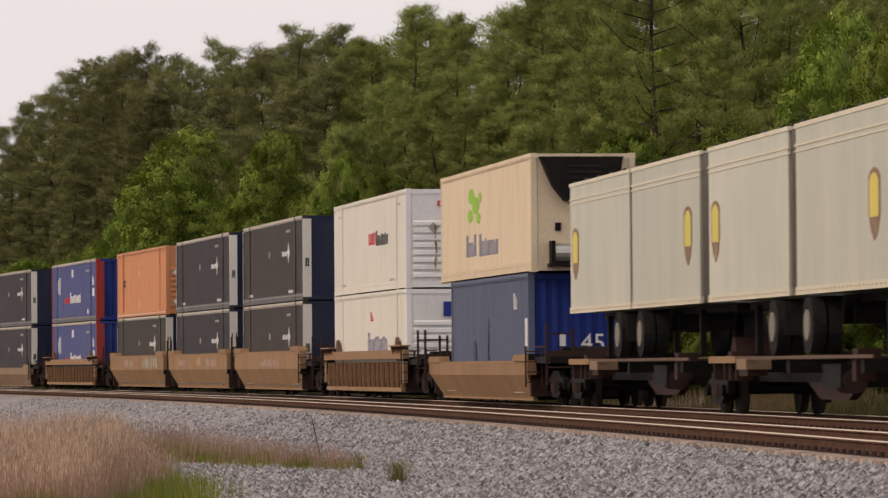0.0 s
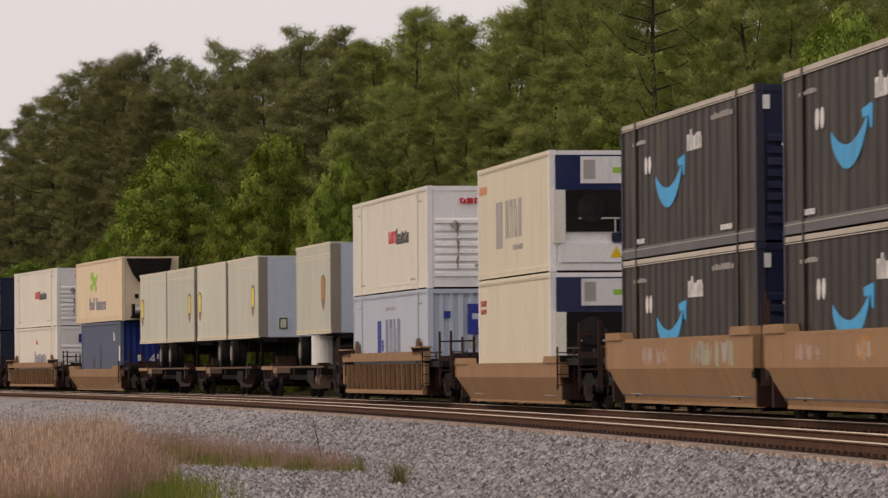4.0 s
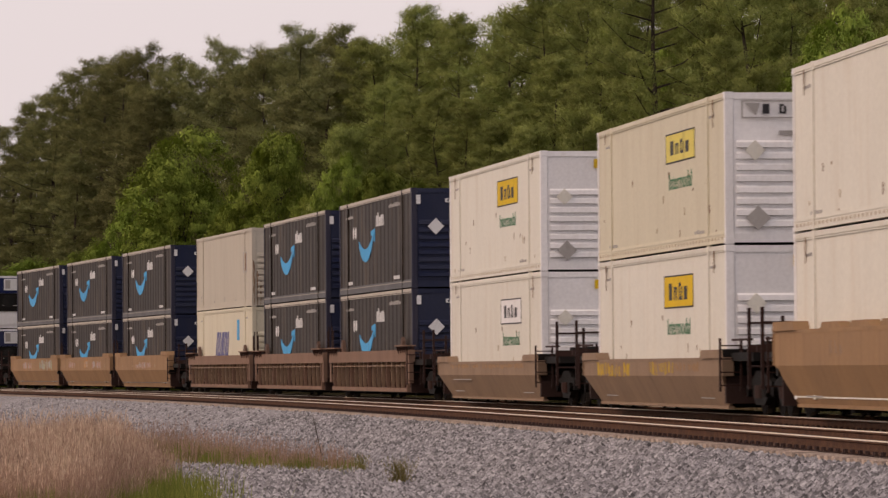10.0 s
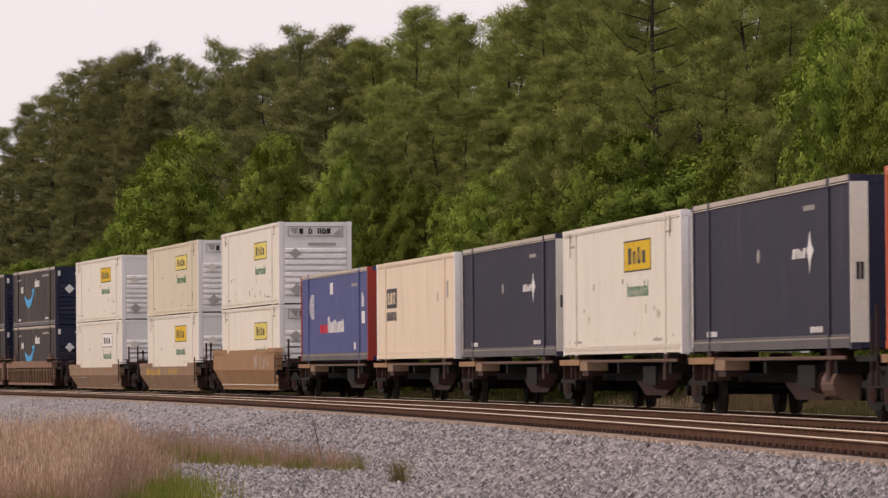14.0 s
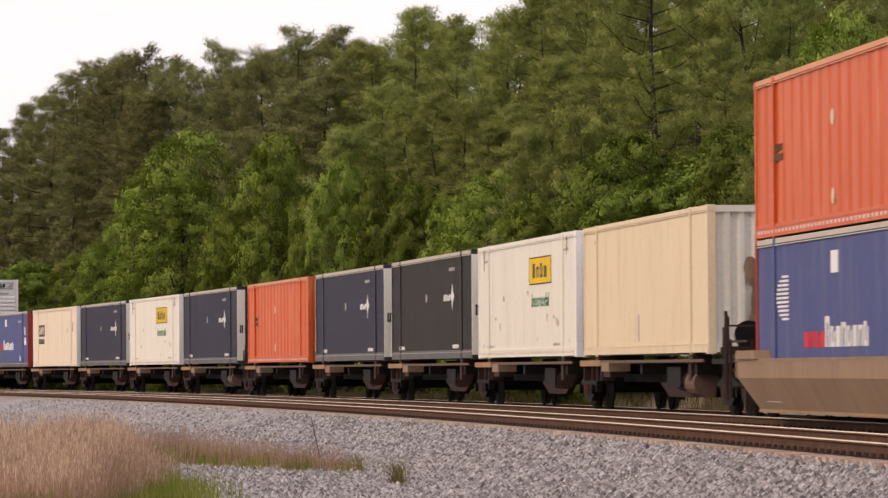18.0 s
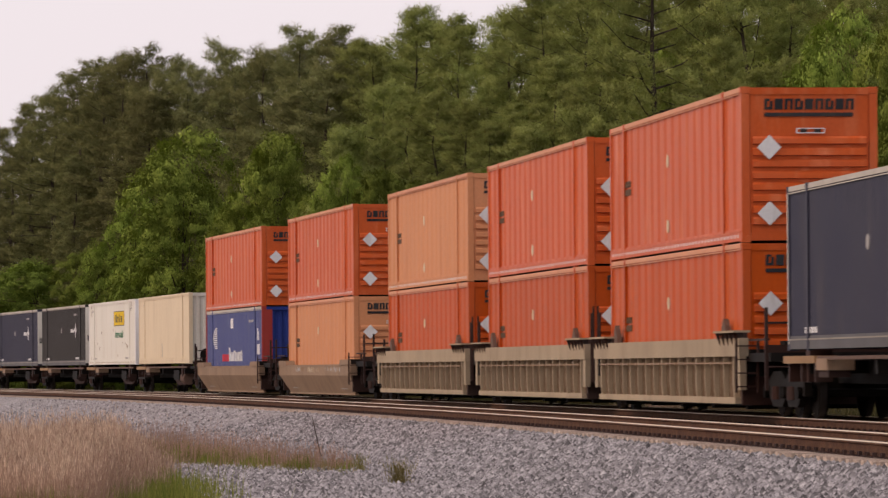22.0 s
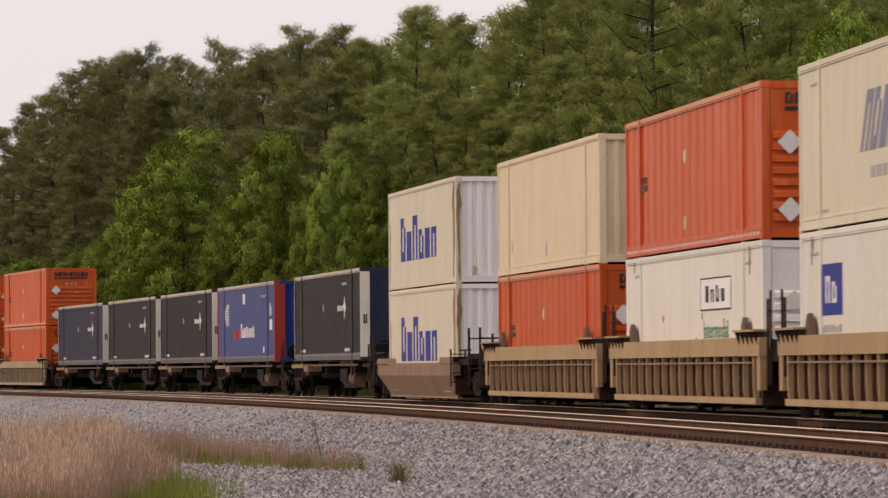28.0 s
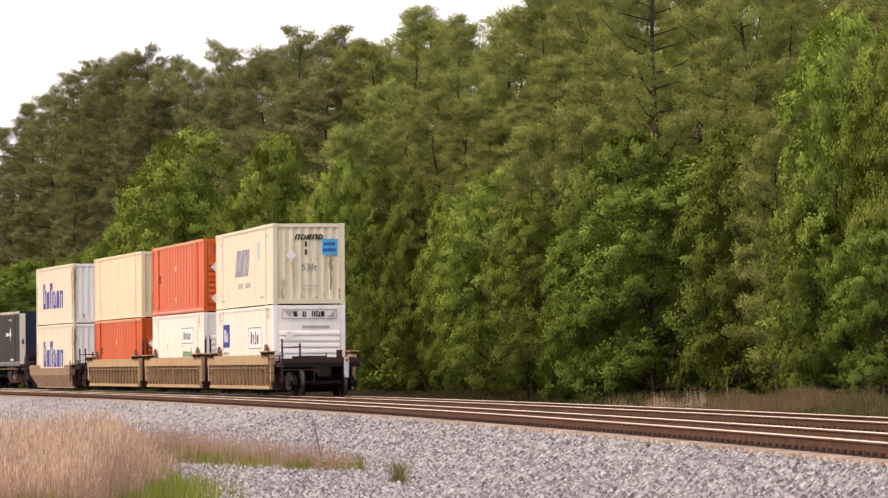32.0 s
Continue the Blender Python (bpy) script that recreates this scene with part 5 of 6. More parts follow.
                part("rib", Build().prism(pts, "x", x - wide, x + wide), M[rib if k % 4 else chord], w)
            if style != "ribbed_dark":
                part("air_pipe", Build().box(-hl + 0.4, hl - 0.4, sy * (o - 0.005), sy * (o + 0.02), 0.985, 1.015), M["w_grey"], w)
            for ex in (-1, 1):
                s = part("step_ledge", Build().box(ex * (hl - 1.7), ex * (hl + 0.45), sy * (o - 0.2), sy * (o + 0.13), 1.56, 1.60), M[chord], w, "thin ledge over short gusset brackets")
                for k in range(5):
                    gx = ex * (hl - 1.55 + 0.45 * k)
                    part("gusset", Build().prism([(sy * (o + 0.11), 1.56), (sy * (o + 0.02), 1.56), (sy * (o + 0.02), 1.32)], "x", gx - 0.02, gx + 0.02), M["w_dark"], s)
                part("ledge_web", Build().box(ex * (hl - 1.7), ex * (hl + 0.45), sy * (o - 0.14), sy * (o - 0.06), 1.46, 1.56), M["w_dark"], s)
                part("guide_horn", Build().prism([(ex * (hl - 2.2), 1.46), (ex * (hl - 1.6), 1.46), (ex * (hl - 1.68), 1.72), (ex * (hl - 1.85), 1.84), (ex * (hl - 2.0), 1.74)], "y", sy * (o - 0.2), sy * (o - 0.1)), M["w_brown"], w, "pointed container guide")
                part("end_gusset", Build().box(ex * (hl + 0.1), ex * (hl + 0.42), sy * (o - 0.12), sy * (o + 0.0), 0.5, 1.12), M[chord], w)
    dark = "w_dark" if "brown" in style or style == "ribbed_dark" else skin
    car_end(w, hl, 1, front[0], dark, front[1])
    car_end(w, -hl, -1, back[0], dark, back[1])
    for sy, name, mat, x, z, wd, ht in extras:
        rnd = random.Random(int(x * 71 + z * 311))
        b = Build()
        if ht < 0.05:                            # a thin painted line
            b.box(x - wd / 2, x + wd / 2, sy * 1.505, sy * 1.524, z - ht / 2, z + ht / 2)
        for i in range(0 if ht < 0.05 else int(wd / 0.11)):          # loose, leaning brush strokes with the steel showing between them
            q = x + wd * rnd.uniform(-0.5, 0.5)
            lo, hi = z - ht / 2 * rnd.uniform(0.3, 1.0), z + ht / 2 * rnd.uniform(0.2, 1.0)
            half, lean = rnd.uniform(0.02, 0.07) * (2.2 if i % 5 == 0 else 1), rnd.uniform(-0.16, 0.16)
            b.prism([(q - half, lo), (q + half, lo), (q + half * 0.8 + lean, hi), (q - half * 0.8 + lean, hi)], "y", sy * 1.512, sy * (1.522 + 0.0004 * (i % 9)), i % 3 % 2)
        tagged(part(name, b, [M[mat], M["ink_soft" if "spray" in mat else "w_tan"]], w, "loose strokes of sprayed paint"), kind="stuff")
    return w


def spine_car(label, front=(0.9, True), back=(0.9, False), end_tank=False, wheels_for_trailers=False):
    """One unit of an articulated spine car: a centre sill with outrigger pads."""
    w = tagged(new("spine_car"), label, "railcar")
    hl = 8.3
    part("centre_sill", Build().box(-hl - 0.4, hl + 0.4, -0.28, 0.28, 0.62, 1.05), M["black"], w, "deep centre sill")
    part("top_plate", Build().box(-hl, hl, -0.4, 0.4, 1.05, 1.08), M["black"], w)
    for x, tan in ((hl - 2.3, True), (0.0, False), (-hl + 1.6, False)):
        a = part("outrigger", Build().box(x - 0.12, x + 0.12, -1.3, 1.3, 0.8, 1.02), M["black"], w)
        if tan:
            part("side_pad", Build().box(x - 1.3, x + 1.7, 1.05, 1.45, 0.98, 1.11), M["w_tan"], a, "tan-painted side pad")
            part("side_pad", Build().box(x - 2.35, x - 1.3, 0.95, 1.42, 0.86, 1.06), M["w_grey"], a, "tan-painted box bracket")
            part("pad_foot", Build().box(x - 2.25, x - 1.35, 1.0, 1.38, 0.74, 0.86), M["w_dark"], a)
            for k in (-1.1, 0.2, 1.4):
                part("pad_leg", Build().box(x + k - 0.05, x + k + 0.05, 1.1, 1.4, 0.66, 0.98), M["w_dark"], a)
            part("side_pad", Build().box(x - 1.3, x + 1.7, -1.45, -1.05, 0.93, 1.12), M["w_tan"], a)
    for x in (-6.1, 6.1):
        for y in (-1.1, 1.1):
            part("pedestal", Build().box(x - 0.2, x + 0.2, y - 0.2, y + 0.2, 1.0, 1.2).box(x - 0.16, x + 0.16, y - 0.1, y + 0.22, 0.66, 1.0), M["w_dark"], w, "container corner pedestal")
    for sy in (1, -1):
        part("deck_edge", Build().box(-hl + 0.3, hl - 0.3, sy * 1.36, sy * 1.40, 1.04, 1.10), M["w_brown"], w, "thin rusty deck edge")
    part("hitch", Build().prism([(-hl + 0.6, 1.08), (-hl + 1.5, 1.08), (-hl + 1.1, 1.5), (-hl + 0.9, 1.5)], "y", -0.35, 0.35), M["w_dark"], w, "folded trailer hitch")
    part("belly_fairing", Build().prism([(-2.6, 0.62), (2.4, 0.62), (1.2, 0.32), (-1.4, 0.32)], "y", 0.35, 0.5), M["w_dark"], w)
    part("equipment_box", Build().box(-4.3, -2.7, 0.3, 1.2, 0.55, 0.95), M["black"], w)
    part("reservoir", Build().cyl((-hl + 4.4, 0.95, 0.66), "x", 0.21, 0.9, 16), M["w_dark"], w, "small round air reservoir")
    if end_tank:
        part("air_tank", Build().cyl((-hl + 2.3, 1.05, 0.62), "x", 0.27, 1.1, 16), M["w_brown"], w, "round air reservoir")
        part("brake_wheel", Build().cyl((-hl - 1.4, 0.8, 1.55), "x", 0.28, 0.05, 16), M["black"], w, "hand brake wheel")
    truck(w, hl + 0.6)
    if back[1]:
        truck(w, -hl - 0.6)
        part("end_platform", Build().box(-hl - 1.9, -hl - 0.2, -1.3, 1.3, 1.0, 1.1), M["black"], w)
        part("grab_post", Build().box(-hl - 1.85, -hl - 1.8, 1.25, 1.3, 0.6, 1.9).box(-hl - 1.4, -hl - 1.35, 1.25, 1.3, 0.6, 1.7), M["w_dark"], w)
        part("coupler", Build().box(-hl - 2.4, -hl - 1.9, -0.12, 0.12, 0.72, 0.98), M["black"], w)
    return w


def pup_trailer(label, shield_u, drum=False, shield="gold"):
    """A short grey highway trailer standing on its wheels, its floor 1.06 m above the deck."""
    L, W, H = 8.6, 2.55, 2.98
    c = tagged(new("highway_trailer"), label, "trailer")
    z0, hl, hw = 1.06, L / 2, W / 2
    for sy in (1, -1):
        b = Build().box(-hl + 0.08, hl - 0.08, sy * (hw - 0.05), sy * (hw - 0.012), z0 + 0.1, z0 + H - 0.06)
        part("side_wall", b, M["silver"], c)
        part("top_rail", Build().box(-hl, hl, sy * (hw - 0.06), sy * (hw + 0.004), z0 + H - 0.08, z0 + H).box(-hl, hl, sy * (hw - 0.03), sy * (hw + 0.002), z0 + H - 0.40, z0 + H - 0.36).box(-hl, hl, sy * (hw - 0.03), sy * (hw + 0.002), z0 + H - 0.50, z0 + H - 0.47), M["beige"], c, "pale riveted top rail")
        part("bottom_rail", Build().box(-hl, hl, sy * (hw - 0.06), sy * (hw + 0.004), z0 - 0.02, z0 + 0.12), M["beige"], c, "pale bottom rail with rivets")
        b = Build()
        for k in range(24):
            x = -hl + 0.2 + k * (L - 0.4) / 23
            b.box(x - 0.03, x + 0.03, sy * (hw + 0.003), sy * (hw + 0.01), z0 + 0.03, z0 + 0.07)
        tagged(part("rivet_row", b, M["w_tan"], c), kind="stuff")
    part("roof", Build().box(-hl, hl, -hw + 0.06, hw - 0.06, z0 + H - 0.05, z0 + H - 0.01), M["silver"], c)
    for k in range(5):
        x = -hl + 0.8 + k * (L - 1.6) / 4
        part("marker_lamp", Build().box(x - 0.15, x + 0.15, hw - 0.05, hw + 0.0, z0 + H + 0.001, z0 + H + 0.04), M["ink"], c)
    for sx in (-1, 1):
        part("end_wall", Build().box(sx * (hl - 0.04), sx * (hl - 0.0), -hw + 0.05, hw - 0.36, z0, z0 + H - 0.06), M["sky_blue"] if sx < 0 else M["silver"], c, "pale blue-grey nose panel")
        part("nose_corner", Build().box(sx * (hl - 0.07), sx * (hl + 0.006), hw - 0.36, hw - 0.06, z0, z0 + H - 0.06), M["nose"], c, "grey rounded nose corner")
    h = -hl
    part("document_box", Build().box(h - 0.03, h - 0.001, 0.18, 0.52, z0 + 0.28, z0 + 0.72), M["silver"], c, "small framed document box")
    part("box_frame", Build().box(h - 0.045, h - 0.031, 0.20, 0.50, z0 + 0.30, z0 + 0.34).box(h - 0.045, h - 0.031, 0.20, 0.50, z0 + 0.66, z0 + 0.70).box(h - 0.045, h - 0.031, 0.20, 0.24, z0 + 0.34, z0 + 0.66).box(h - 0.045, h - 0.031, 0.46, 0.50, z0 + 0.34, z0 + 0.66), M["ink"], c)
    part("vent_plate", Build().box(h - 0.03, h - 0.001, -0.85, -0.4, z0 + H - 0.42, z0 + H - 0.22), M["ink"], c)
    part("data_mark", Build().box(h - 0.012, h - 0.001, -0.75, -0.55, z0 + 1.05, z0 + 1.1), M["ink_soft"], c)
    f = Face(c, "left", L, W, H, 0.0, z0)
    b = Build()
    u, du = shield_u, 0.055
    pts = [(u - du, 0.40), (u - du * 0.6, 0.365), (u, 0.35), (u + du * 0.6, 0.365), (u + du, 0.40), (u + du, 0.60), (u + du * 0.55, 0.70), (u, 0.75), (u - du * 0.55, 0.70), (u - du, 0.60)]
    f.plate(b, pts)
    part("shield_mark", b, M["stain_dark"], c, "brown shield-shaped mark")
    b = Build()
    f.plate(b, [(u + (p - u) * 0.78, 0.55 + (v - 0.55) * 0.86) for p, v in pts[:6]] + [(u + du * 0.78, 0.62), (u - du * 0.78, 0.62)], 0.004)
    part("shield_fill", b, M[shield], c, "yellow field of the shield")
    rear = -1 if shield_u > 0.5 else 1
    for x in (-rear * 2.9,):
        for sy in (1, -1):
            for y in (0.92, 1.2):
                part("tyre", Build().cyl((x, sy * y, 0.5), "y", 0.5, 0.24, 22).cyl((x, sy * (y + 0.02), 0.5), "y", 0.27, 0.25, 16, mat=1), [M["tyre"], M["nose"]], c, "black tyre on a grey rim")
        part("suspension", Build().box(x - 0.6, x + 0.6, -0.6, 0.6, 0.55, 0.95), M["black"], c)
        part("mud_flap", Build().box(x - rear * 0.75 - 0.02, x - rear * 0.75 + 0.02, 0.75, 1.25, 0.35, 0.95), M["tyre"], c)
    for y in (0.7, -0.82):
        part("landing_leg", Build().box(rear * 1.6 - 0.06, rear * 1.6 + 0.06, y, y + 0.12, 0.0, 0.95).box(rear * 1.6 - 0.15, rear * 1.6 + 0.15, y - 0.06, y + 0.18, 0.0, 0.03), M["black"], c)
    part("under_frame", Build().box(-hl + 0.3, hl - 0.3, -0.5, 0.5, 0.9, 1.04), M["black"], c)
    if drum:
        part("white_skirt", Build().cyl((0.3, 0.80, 0.50), "z", 0.48, 0.98, 24), M["ink_white"], c, "white rounded tank under the trailer")
    return c


# ---------------------------------------------------------------- the train's make-up, front to rear (s: metres along the line at 0 s)
LOW, HIGH, DECK = 0.34, 3.25, 1.20
SHARED = (1.75, True)

P = {
    "slate": slate_box("slate", "dark blue-grey container with a worn white emblem"),
    "slate2": slate_box("slate2", "dark charcoal container with a worn white emblem"),
    "dusty": slate_box("dusty", "dusty blue-grey container with a worn white emblem"),
    "dusty_brown": slate_box("dusty_brown", "dusty brown-black container with a worn white emblem"),
    "orange": orange_box("orange", "bright orange container with pale reflectors and a ribbed end"),
    "pumpkin": orange_box("pumpkin", "deep orange container with a ribbed end"),
    "faded": orange_box("faded", "faded tan-orange container with a ribbed end"),
    "smile": smile_box(False, "charcoal container with a bright blue curved mark and diamond placards"),
    "bright": white_box("bright", "white container with a bright yellow panel and a ribbed end"),
    "creamy": white_box("cream", "creamy white container with a faded yellow panel and a ribbed end"),
    "outline": white_box("outline", "scuffed white container with an outlined yellow panel and a ribbed end"),
    "faint": white_box("faint", "white container with a faded outlined panel and a ribbed end"),
    "square": white_box("square", "clean white container with a blue square and an outlined panel"),
    "blue": blue_box(),
}
for k in ("red_black", "st_low", "pale_blue", "reefer_top", "reefer_low", "cool", "blue45", "plain_white", "slant", "slant_low", "ship", "ship_low", "tan", "tan_plain", "black_logo"):
    P[k] = mixed(k)
USED = set()


def load(kind, s, z, half=8.5):
    c = put(P[kind], s, z, half) if kind not in USED else another(P[kind], s, z, half)
    USED.add(kind)
    tagged(c, group="containers on the train")
    return c


C = {
    "tan_f": well_car("smooth_tan", "tan well car with creased sides and pale graffiti", front=(2.6, True), back=(1.7, True),
                      extras=((1, "graffiti_patch", "spray_green", -4.4, 1.22, 4.6, 0.52), (1, "graffiti_patch", "spray_pink", 2.4, 1.2, 3.0, 0.4))),
    "tan_m": well_car("smooth_tan", "tan well car with creased sides and orange patch", front=(1.7, False), back=(1.7, True),
                      extras=((1, "graffiti_patch", "spray_orange", -0.6, 1.25, 1.9, 0.5), (1, "graffiti_patch", "spray_pink", 4.6, 1.2, 2.4, 0.3), (1, "worn_patch", "spray_pink", -4.2, 1.2, 3.0, 0.36),
                              (1, "worn_patch", "w_cream", 7.2, 1.15, 0.25, 0.16), (1, "worn_patch", "w_cream", -7.0, 1.12, 0.25, 0.16))),
    "tan_r": well_car("smooth_tan", "tan well car with smooth creased sides", front=(1.7, False), back=(2.6, True),
                      extras=((1, "worn_patch", "w_cream", 6.4, 1.12, 0.22, 0.14), (1, "worn_patch", "w_cream", 3.0, 1.1, 0.3, 0.14), (1, "worn_patch", "spray_pink", -1.4, 1.14, 3.4, 0.3), (1, "worn_patch", "w_cream", -4.4, 1.12, 0.24, 0.14), (1, "worn_patch", "spray_pink", 1.2, 1.1, 1.6, 0.2))),
    "low": well_car("smooth_low", "greyed tan well car with low smooth sides", front=(2.6, True), back=(2.6, True)),
    "low_spray": well_car("smooth_low", "greyed tan well car with a pale graffiti band", front=(2.6, True), back=(2.6, True),
                          extras=((1, "graffiti_patch", "ink_soft", 3.6, 0.95, 2.2, 0.2), (1, "graffiti_patch", "stain", 0.0, 0.93, 3.2, 0.2), (1, "graffiti_patch", "ink_soft", -4.8, 0.94, 4.0, 0.22))),
    "low_brown": well_car("smooth_brown", "weathered brown well car with low smooth sides", front=(2.6, True), back=(2.6, True),
                          extras=((1, "white_line", "ink_soft", 4.2, 0.62, 3.4, 0.02), (1, "pale_patch", "w_tan", 0.0, 0.97, 13.0, 0.14))),
    "low_patch": well_car("smooth_brown", "weathered brown well car with yellow paint patches", front=(2.6, True), back=(2.6, True),
                          extras=((1, "yellow_patch", "gold", 4.6, 0.88, 4.4, 0.34), (1, "yellow_patch", "gold", -1.6, 0.9, 3.2, 0.3), (1, "pale_patch", "w_tan", -4.8, 0.92, 2.6, 0.2))),
    "low_ochre": well_car("smooth_ochre", "tan well car with low smooth sides", front=(2.6, True), back=(2.6, True)),
    "low_short": well_car("smooth_low", "dusty tan well car with low smooth sides", length=14.2, front=(2.6, True), back=(2.6, True)),
    "scallop": well_car("scallop", "tan well car with scalloped lugs and faded graffiti", front=(2.6, True), back=(2.6, True),
                        extras=((1, "graffiti_patch", "ink_soft", -3.4, 1.22, 0.8, 0.5), (1, "graffiti_patch", "w_cream", -4.6, 1.2, 0.5, 0.55), (1, "graffiti_patch", "ink_soft", -5.6, 1.2, 0.6, 0.5), (1, "graffiti_patch", "w_cream", -6.5, 1.22, 0.4, 0.5), (1, "graffiti_patch", "w_grey", 3.0, 1.2, 1.6, 0.3))),
    "rib_dark": well_car("ribbed_dark", "dark brown well car with many narrow ribs", front=(2.6, True), back=(2.6, True)),
}
for nm, sty, lab in (("rb", "ribbed_brown", "brown well car with ribbed sides under a tan top chord"), ("rc", "ribbed_cream", "cream well car with ribbed sides"), ("rt", "ribbed_tan", "tan well car with ribbed dusty sides")):
    C[nm + "_f"] = well_car(sty, lab, front=(2.6, True), back=(1.7, True))
    C[nm + "_m"] = well_car(sty, lab, front=(1.7, False), back=(1.7, True))
    C[nm + "_r"] = well_car(sty, lab, front=(1.7, False), back=(2.6, True))
C["spine"] = spine_car("dark spine car unit with tan side pads")
C["spine_end"] = spine_car("dark spine car end unit with tan pads and air tank", back=(0.9, True), end_tank=True)


def roll(kind, s):
    c = put(C[kind], s) if kind not in USED else another(C[kind], s)
    USED.add(kind)
    return tagged(c, group="railcars of the train")


# (car, place, lower load, upper load)
WELLS = [
    ("low", 161.0, "dusty", "dusty"), ("rib_dark", 137.1, "blue", "blue"),
    ("tan_f", 113.6, "dusty_brown", "faded"), ("tan_m", 94.1, "dusty", "dusty"), ("tan_r", 74.1, "dusty_brown", "dusty_brown"),
    ("rib_dark", 50.1, "st_low", "red_black"), ("low_ochre", 26.8, "blue45", "cool"),
    ("rib_dark", -55.9, "pale_blue", "red_black"), ("low_ochre", -79.9, "reefer_low", "reefer_top"),
    ("tan_f", -104.6, "smile", "smile"), ("tan_m", -123.5, "smile", "smile"), ("tan_r", -143.2, "smile", "smile"),
    ("rb_f", -167.4, "slant_low", "plain_white"), ("rb_m", -186.9, "smile", "smile"), ("rb_r", -206.4, "smile", "smile"),
    ("low_brown", -230.2, "faint", "bright"), ("low_patch", -255.0, "bright", "creamy"), ("scallop", -278.2, "outline", "outline"),
    ("low", -481.3, "blue", "orange"), ("low_spray", -504.6, "faded", "orange"),
    ("rc_f", -528.6, "pumpkin", "faded"), ("rc_m", -548.4, "pumpkin", "orange"), ("rc_r", -567.8, "pumpkin", "orange"),
    ("low_short", -684.7, "ship_low", "ship"),
    ("rt_f", -707.3, "pumpkin", "tan"), ("rt_m", -727.1, "faint", "orange"), ("rt_r", -747.0, "square", "slant"),
]
for car, s, lower, upper in WELLS:
    roll(car, s)
    load(lower, s - (0.7 if lower == "blue45" else 0), LOW)
    load(upper, s, HIGH)

# single containers on articulated spine cars
SPINES = [("spine", -300.0, "blue"), ("spine", -318.2, "black_logo"), ("spine", -335.8, "slate"), ("spine", -353.0, "bright"), ("spine_end", -370.5, "slate"),
          ("spine", -389.6, "orange"), ("spine", -407.6, "slate"), ("spine", -425.3, "slate2"), ("spine", -442.6, "bright"), ("spine_end", -459.9, "tan_plain"),
          ("spine", -588.6, "slate"), ("spine", -606.6, "slate2"), ("spine", -624.2, "slate2"), ("spine_end", -641.9, "blue"), ("spine_end", -663.3, "slate2")]
for car, s, box in SPINES:
    roll(car, s)
    load(box, s, DECK)

# highway trailers on a third spine car
for car, s in (("spine", 4.2), ("spine", -14.2), ("spine_end", -33.2)):
    roll(car, s)
trailer = pup_trailer("grey highway trailer with a worn brown and yellow shield", 0.83, shield="pale_yellow")
front_trailer = pup_trailer("grey highway trailer with a worn brown and yellow shield", 0.10, shield="pale_yellow")
last_trailer = pup_trailer("grey highway trailer with a shield and a white tank beneath", 0.80, True, "spray_orange")
for i, (proto, s) in enumerate(((front_trailer, 8.5), (trailer, -0.3), (front_trailer, -9.8), (trailer, -19.0), (last_trailer, -37.8))):
    c = put(proto, s, 1.12, 4) if i in (0, 1, 4) else another(proto, s, 1.12, 4)
    tagged(c, group="highway trailers on the train")

# the marker at the very end of the train
marker = tagged(new("end_marker"), "pale end-of-train marker box hung on the last coupler", "rail marker")
part("marker_box", Build().box(-0.10, 0.10, -0.90, -0.76, -0.30, 0.42), M["sky_blue"], marker)
part("marker_lens", Build().cyl((-0.115, -0.83, 0.30), "x", 0.05, 0.03, 14), M["red"], marker, "red lens")
part("marker_bracket", Build().box(0.10, 0.45, -0.88, -0.78, 0.0, 0.2), M["black"], marker)
put(marker, -747.0 - 11.6, 0.95, 8.5)

# ---------------------------------------------------------------- trees, grass and stones
rng = np.random.default_rng(7)


def seen_at(u, dist):
    """The place that far ahead which lies u (0 to 1568) across the view."""
    return (u - 784) / F * dist, dist


def unit(n):
    v = rng.normal(size=(n, 3))
    return v / np.linalg.norm(v, axis=1)[:, None]


def leaves(centres, out, size, aspect=0.7, droop=0.5):
    """Loose leaf quads at the given places, facing roughly outwards."""
    n = len(centres)
    nor = out * 1.2 + unit(n) * 0.75
    nor[:, 2] += 0.5
    nor /= np.linalg.norm(nor, axis=1)[:, None]
    t = np.cross(nor, unit(n))
    t /= np.linalg.norm(t, axis=1)[:, None] + 1e-6
    w = np.cross(nor, t)
    s = (size * rng.uniform(0.6, 1.4, n))[:, None]
    a, b = t * s, w * s * aspect
    return np.stack([centres - a, centres - b * 0.9 + a * 0.1, centres + a, centres + b], 1).reshape(-1, 3)


def broad_tree(label, boughs, sprays, per, h=10.0, wide=0.36, base=0.05, mat="leaf", size=0.07, lean=0.0):
    """A broadleaf tree: forked trunk, boughs that reach into an uneven crown, and on each bough a tilted shelf of leafy sprays."""
    t = tagged(new("broadleaf_tree"), label, "tree")
    b = Build()
    spine = [np.array([0.0, 0.0, -0.4]), np.array([0.08, 0.05, h * 0.22]), np.array([-0.05 + lean * 0.4, 0.15, h * 0.5]), np.array([0.1 + lean, 0.05, h * 0.88])]
    for k, (r0, r1) in enumerate(((0.17, 0.14), (0.14, 0.09), (0.09, 0.02))):
        b.tube(spine[k], spine[k + 1], r0 * h / 10, r1 * h / 10, 8)
    R0 = wide * h
    phase = rng.uniform(0, 6.28, 3)
    cen, rad, tilt = [], [], []
    for i in range(boughs):
        k = (i + 0.5) / boughs
        z = h * (base + (0.955 - base) * k ** 0.92)
        a = i * 2.39996 + rng.uniform(-0.45, 0.45)
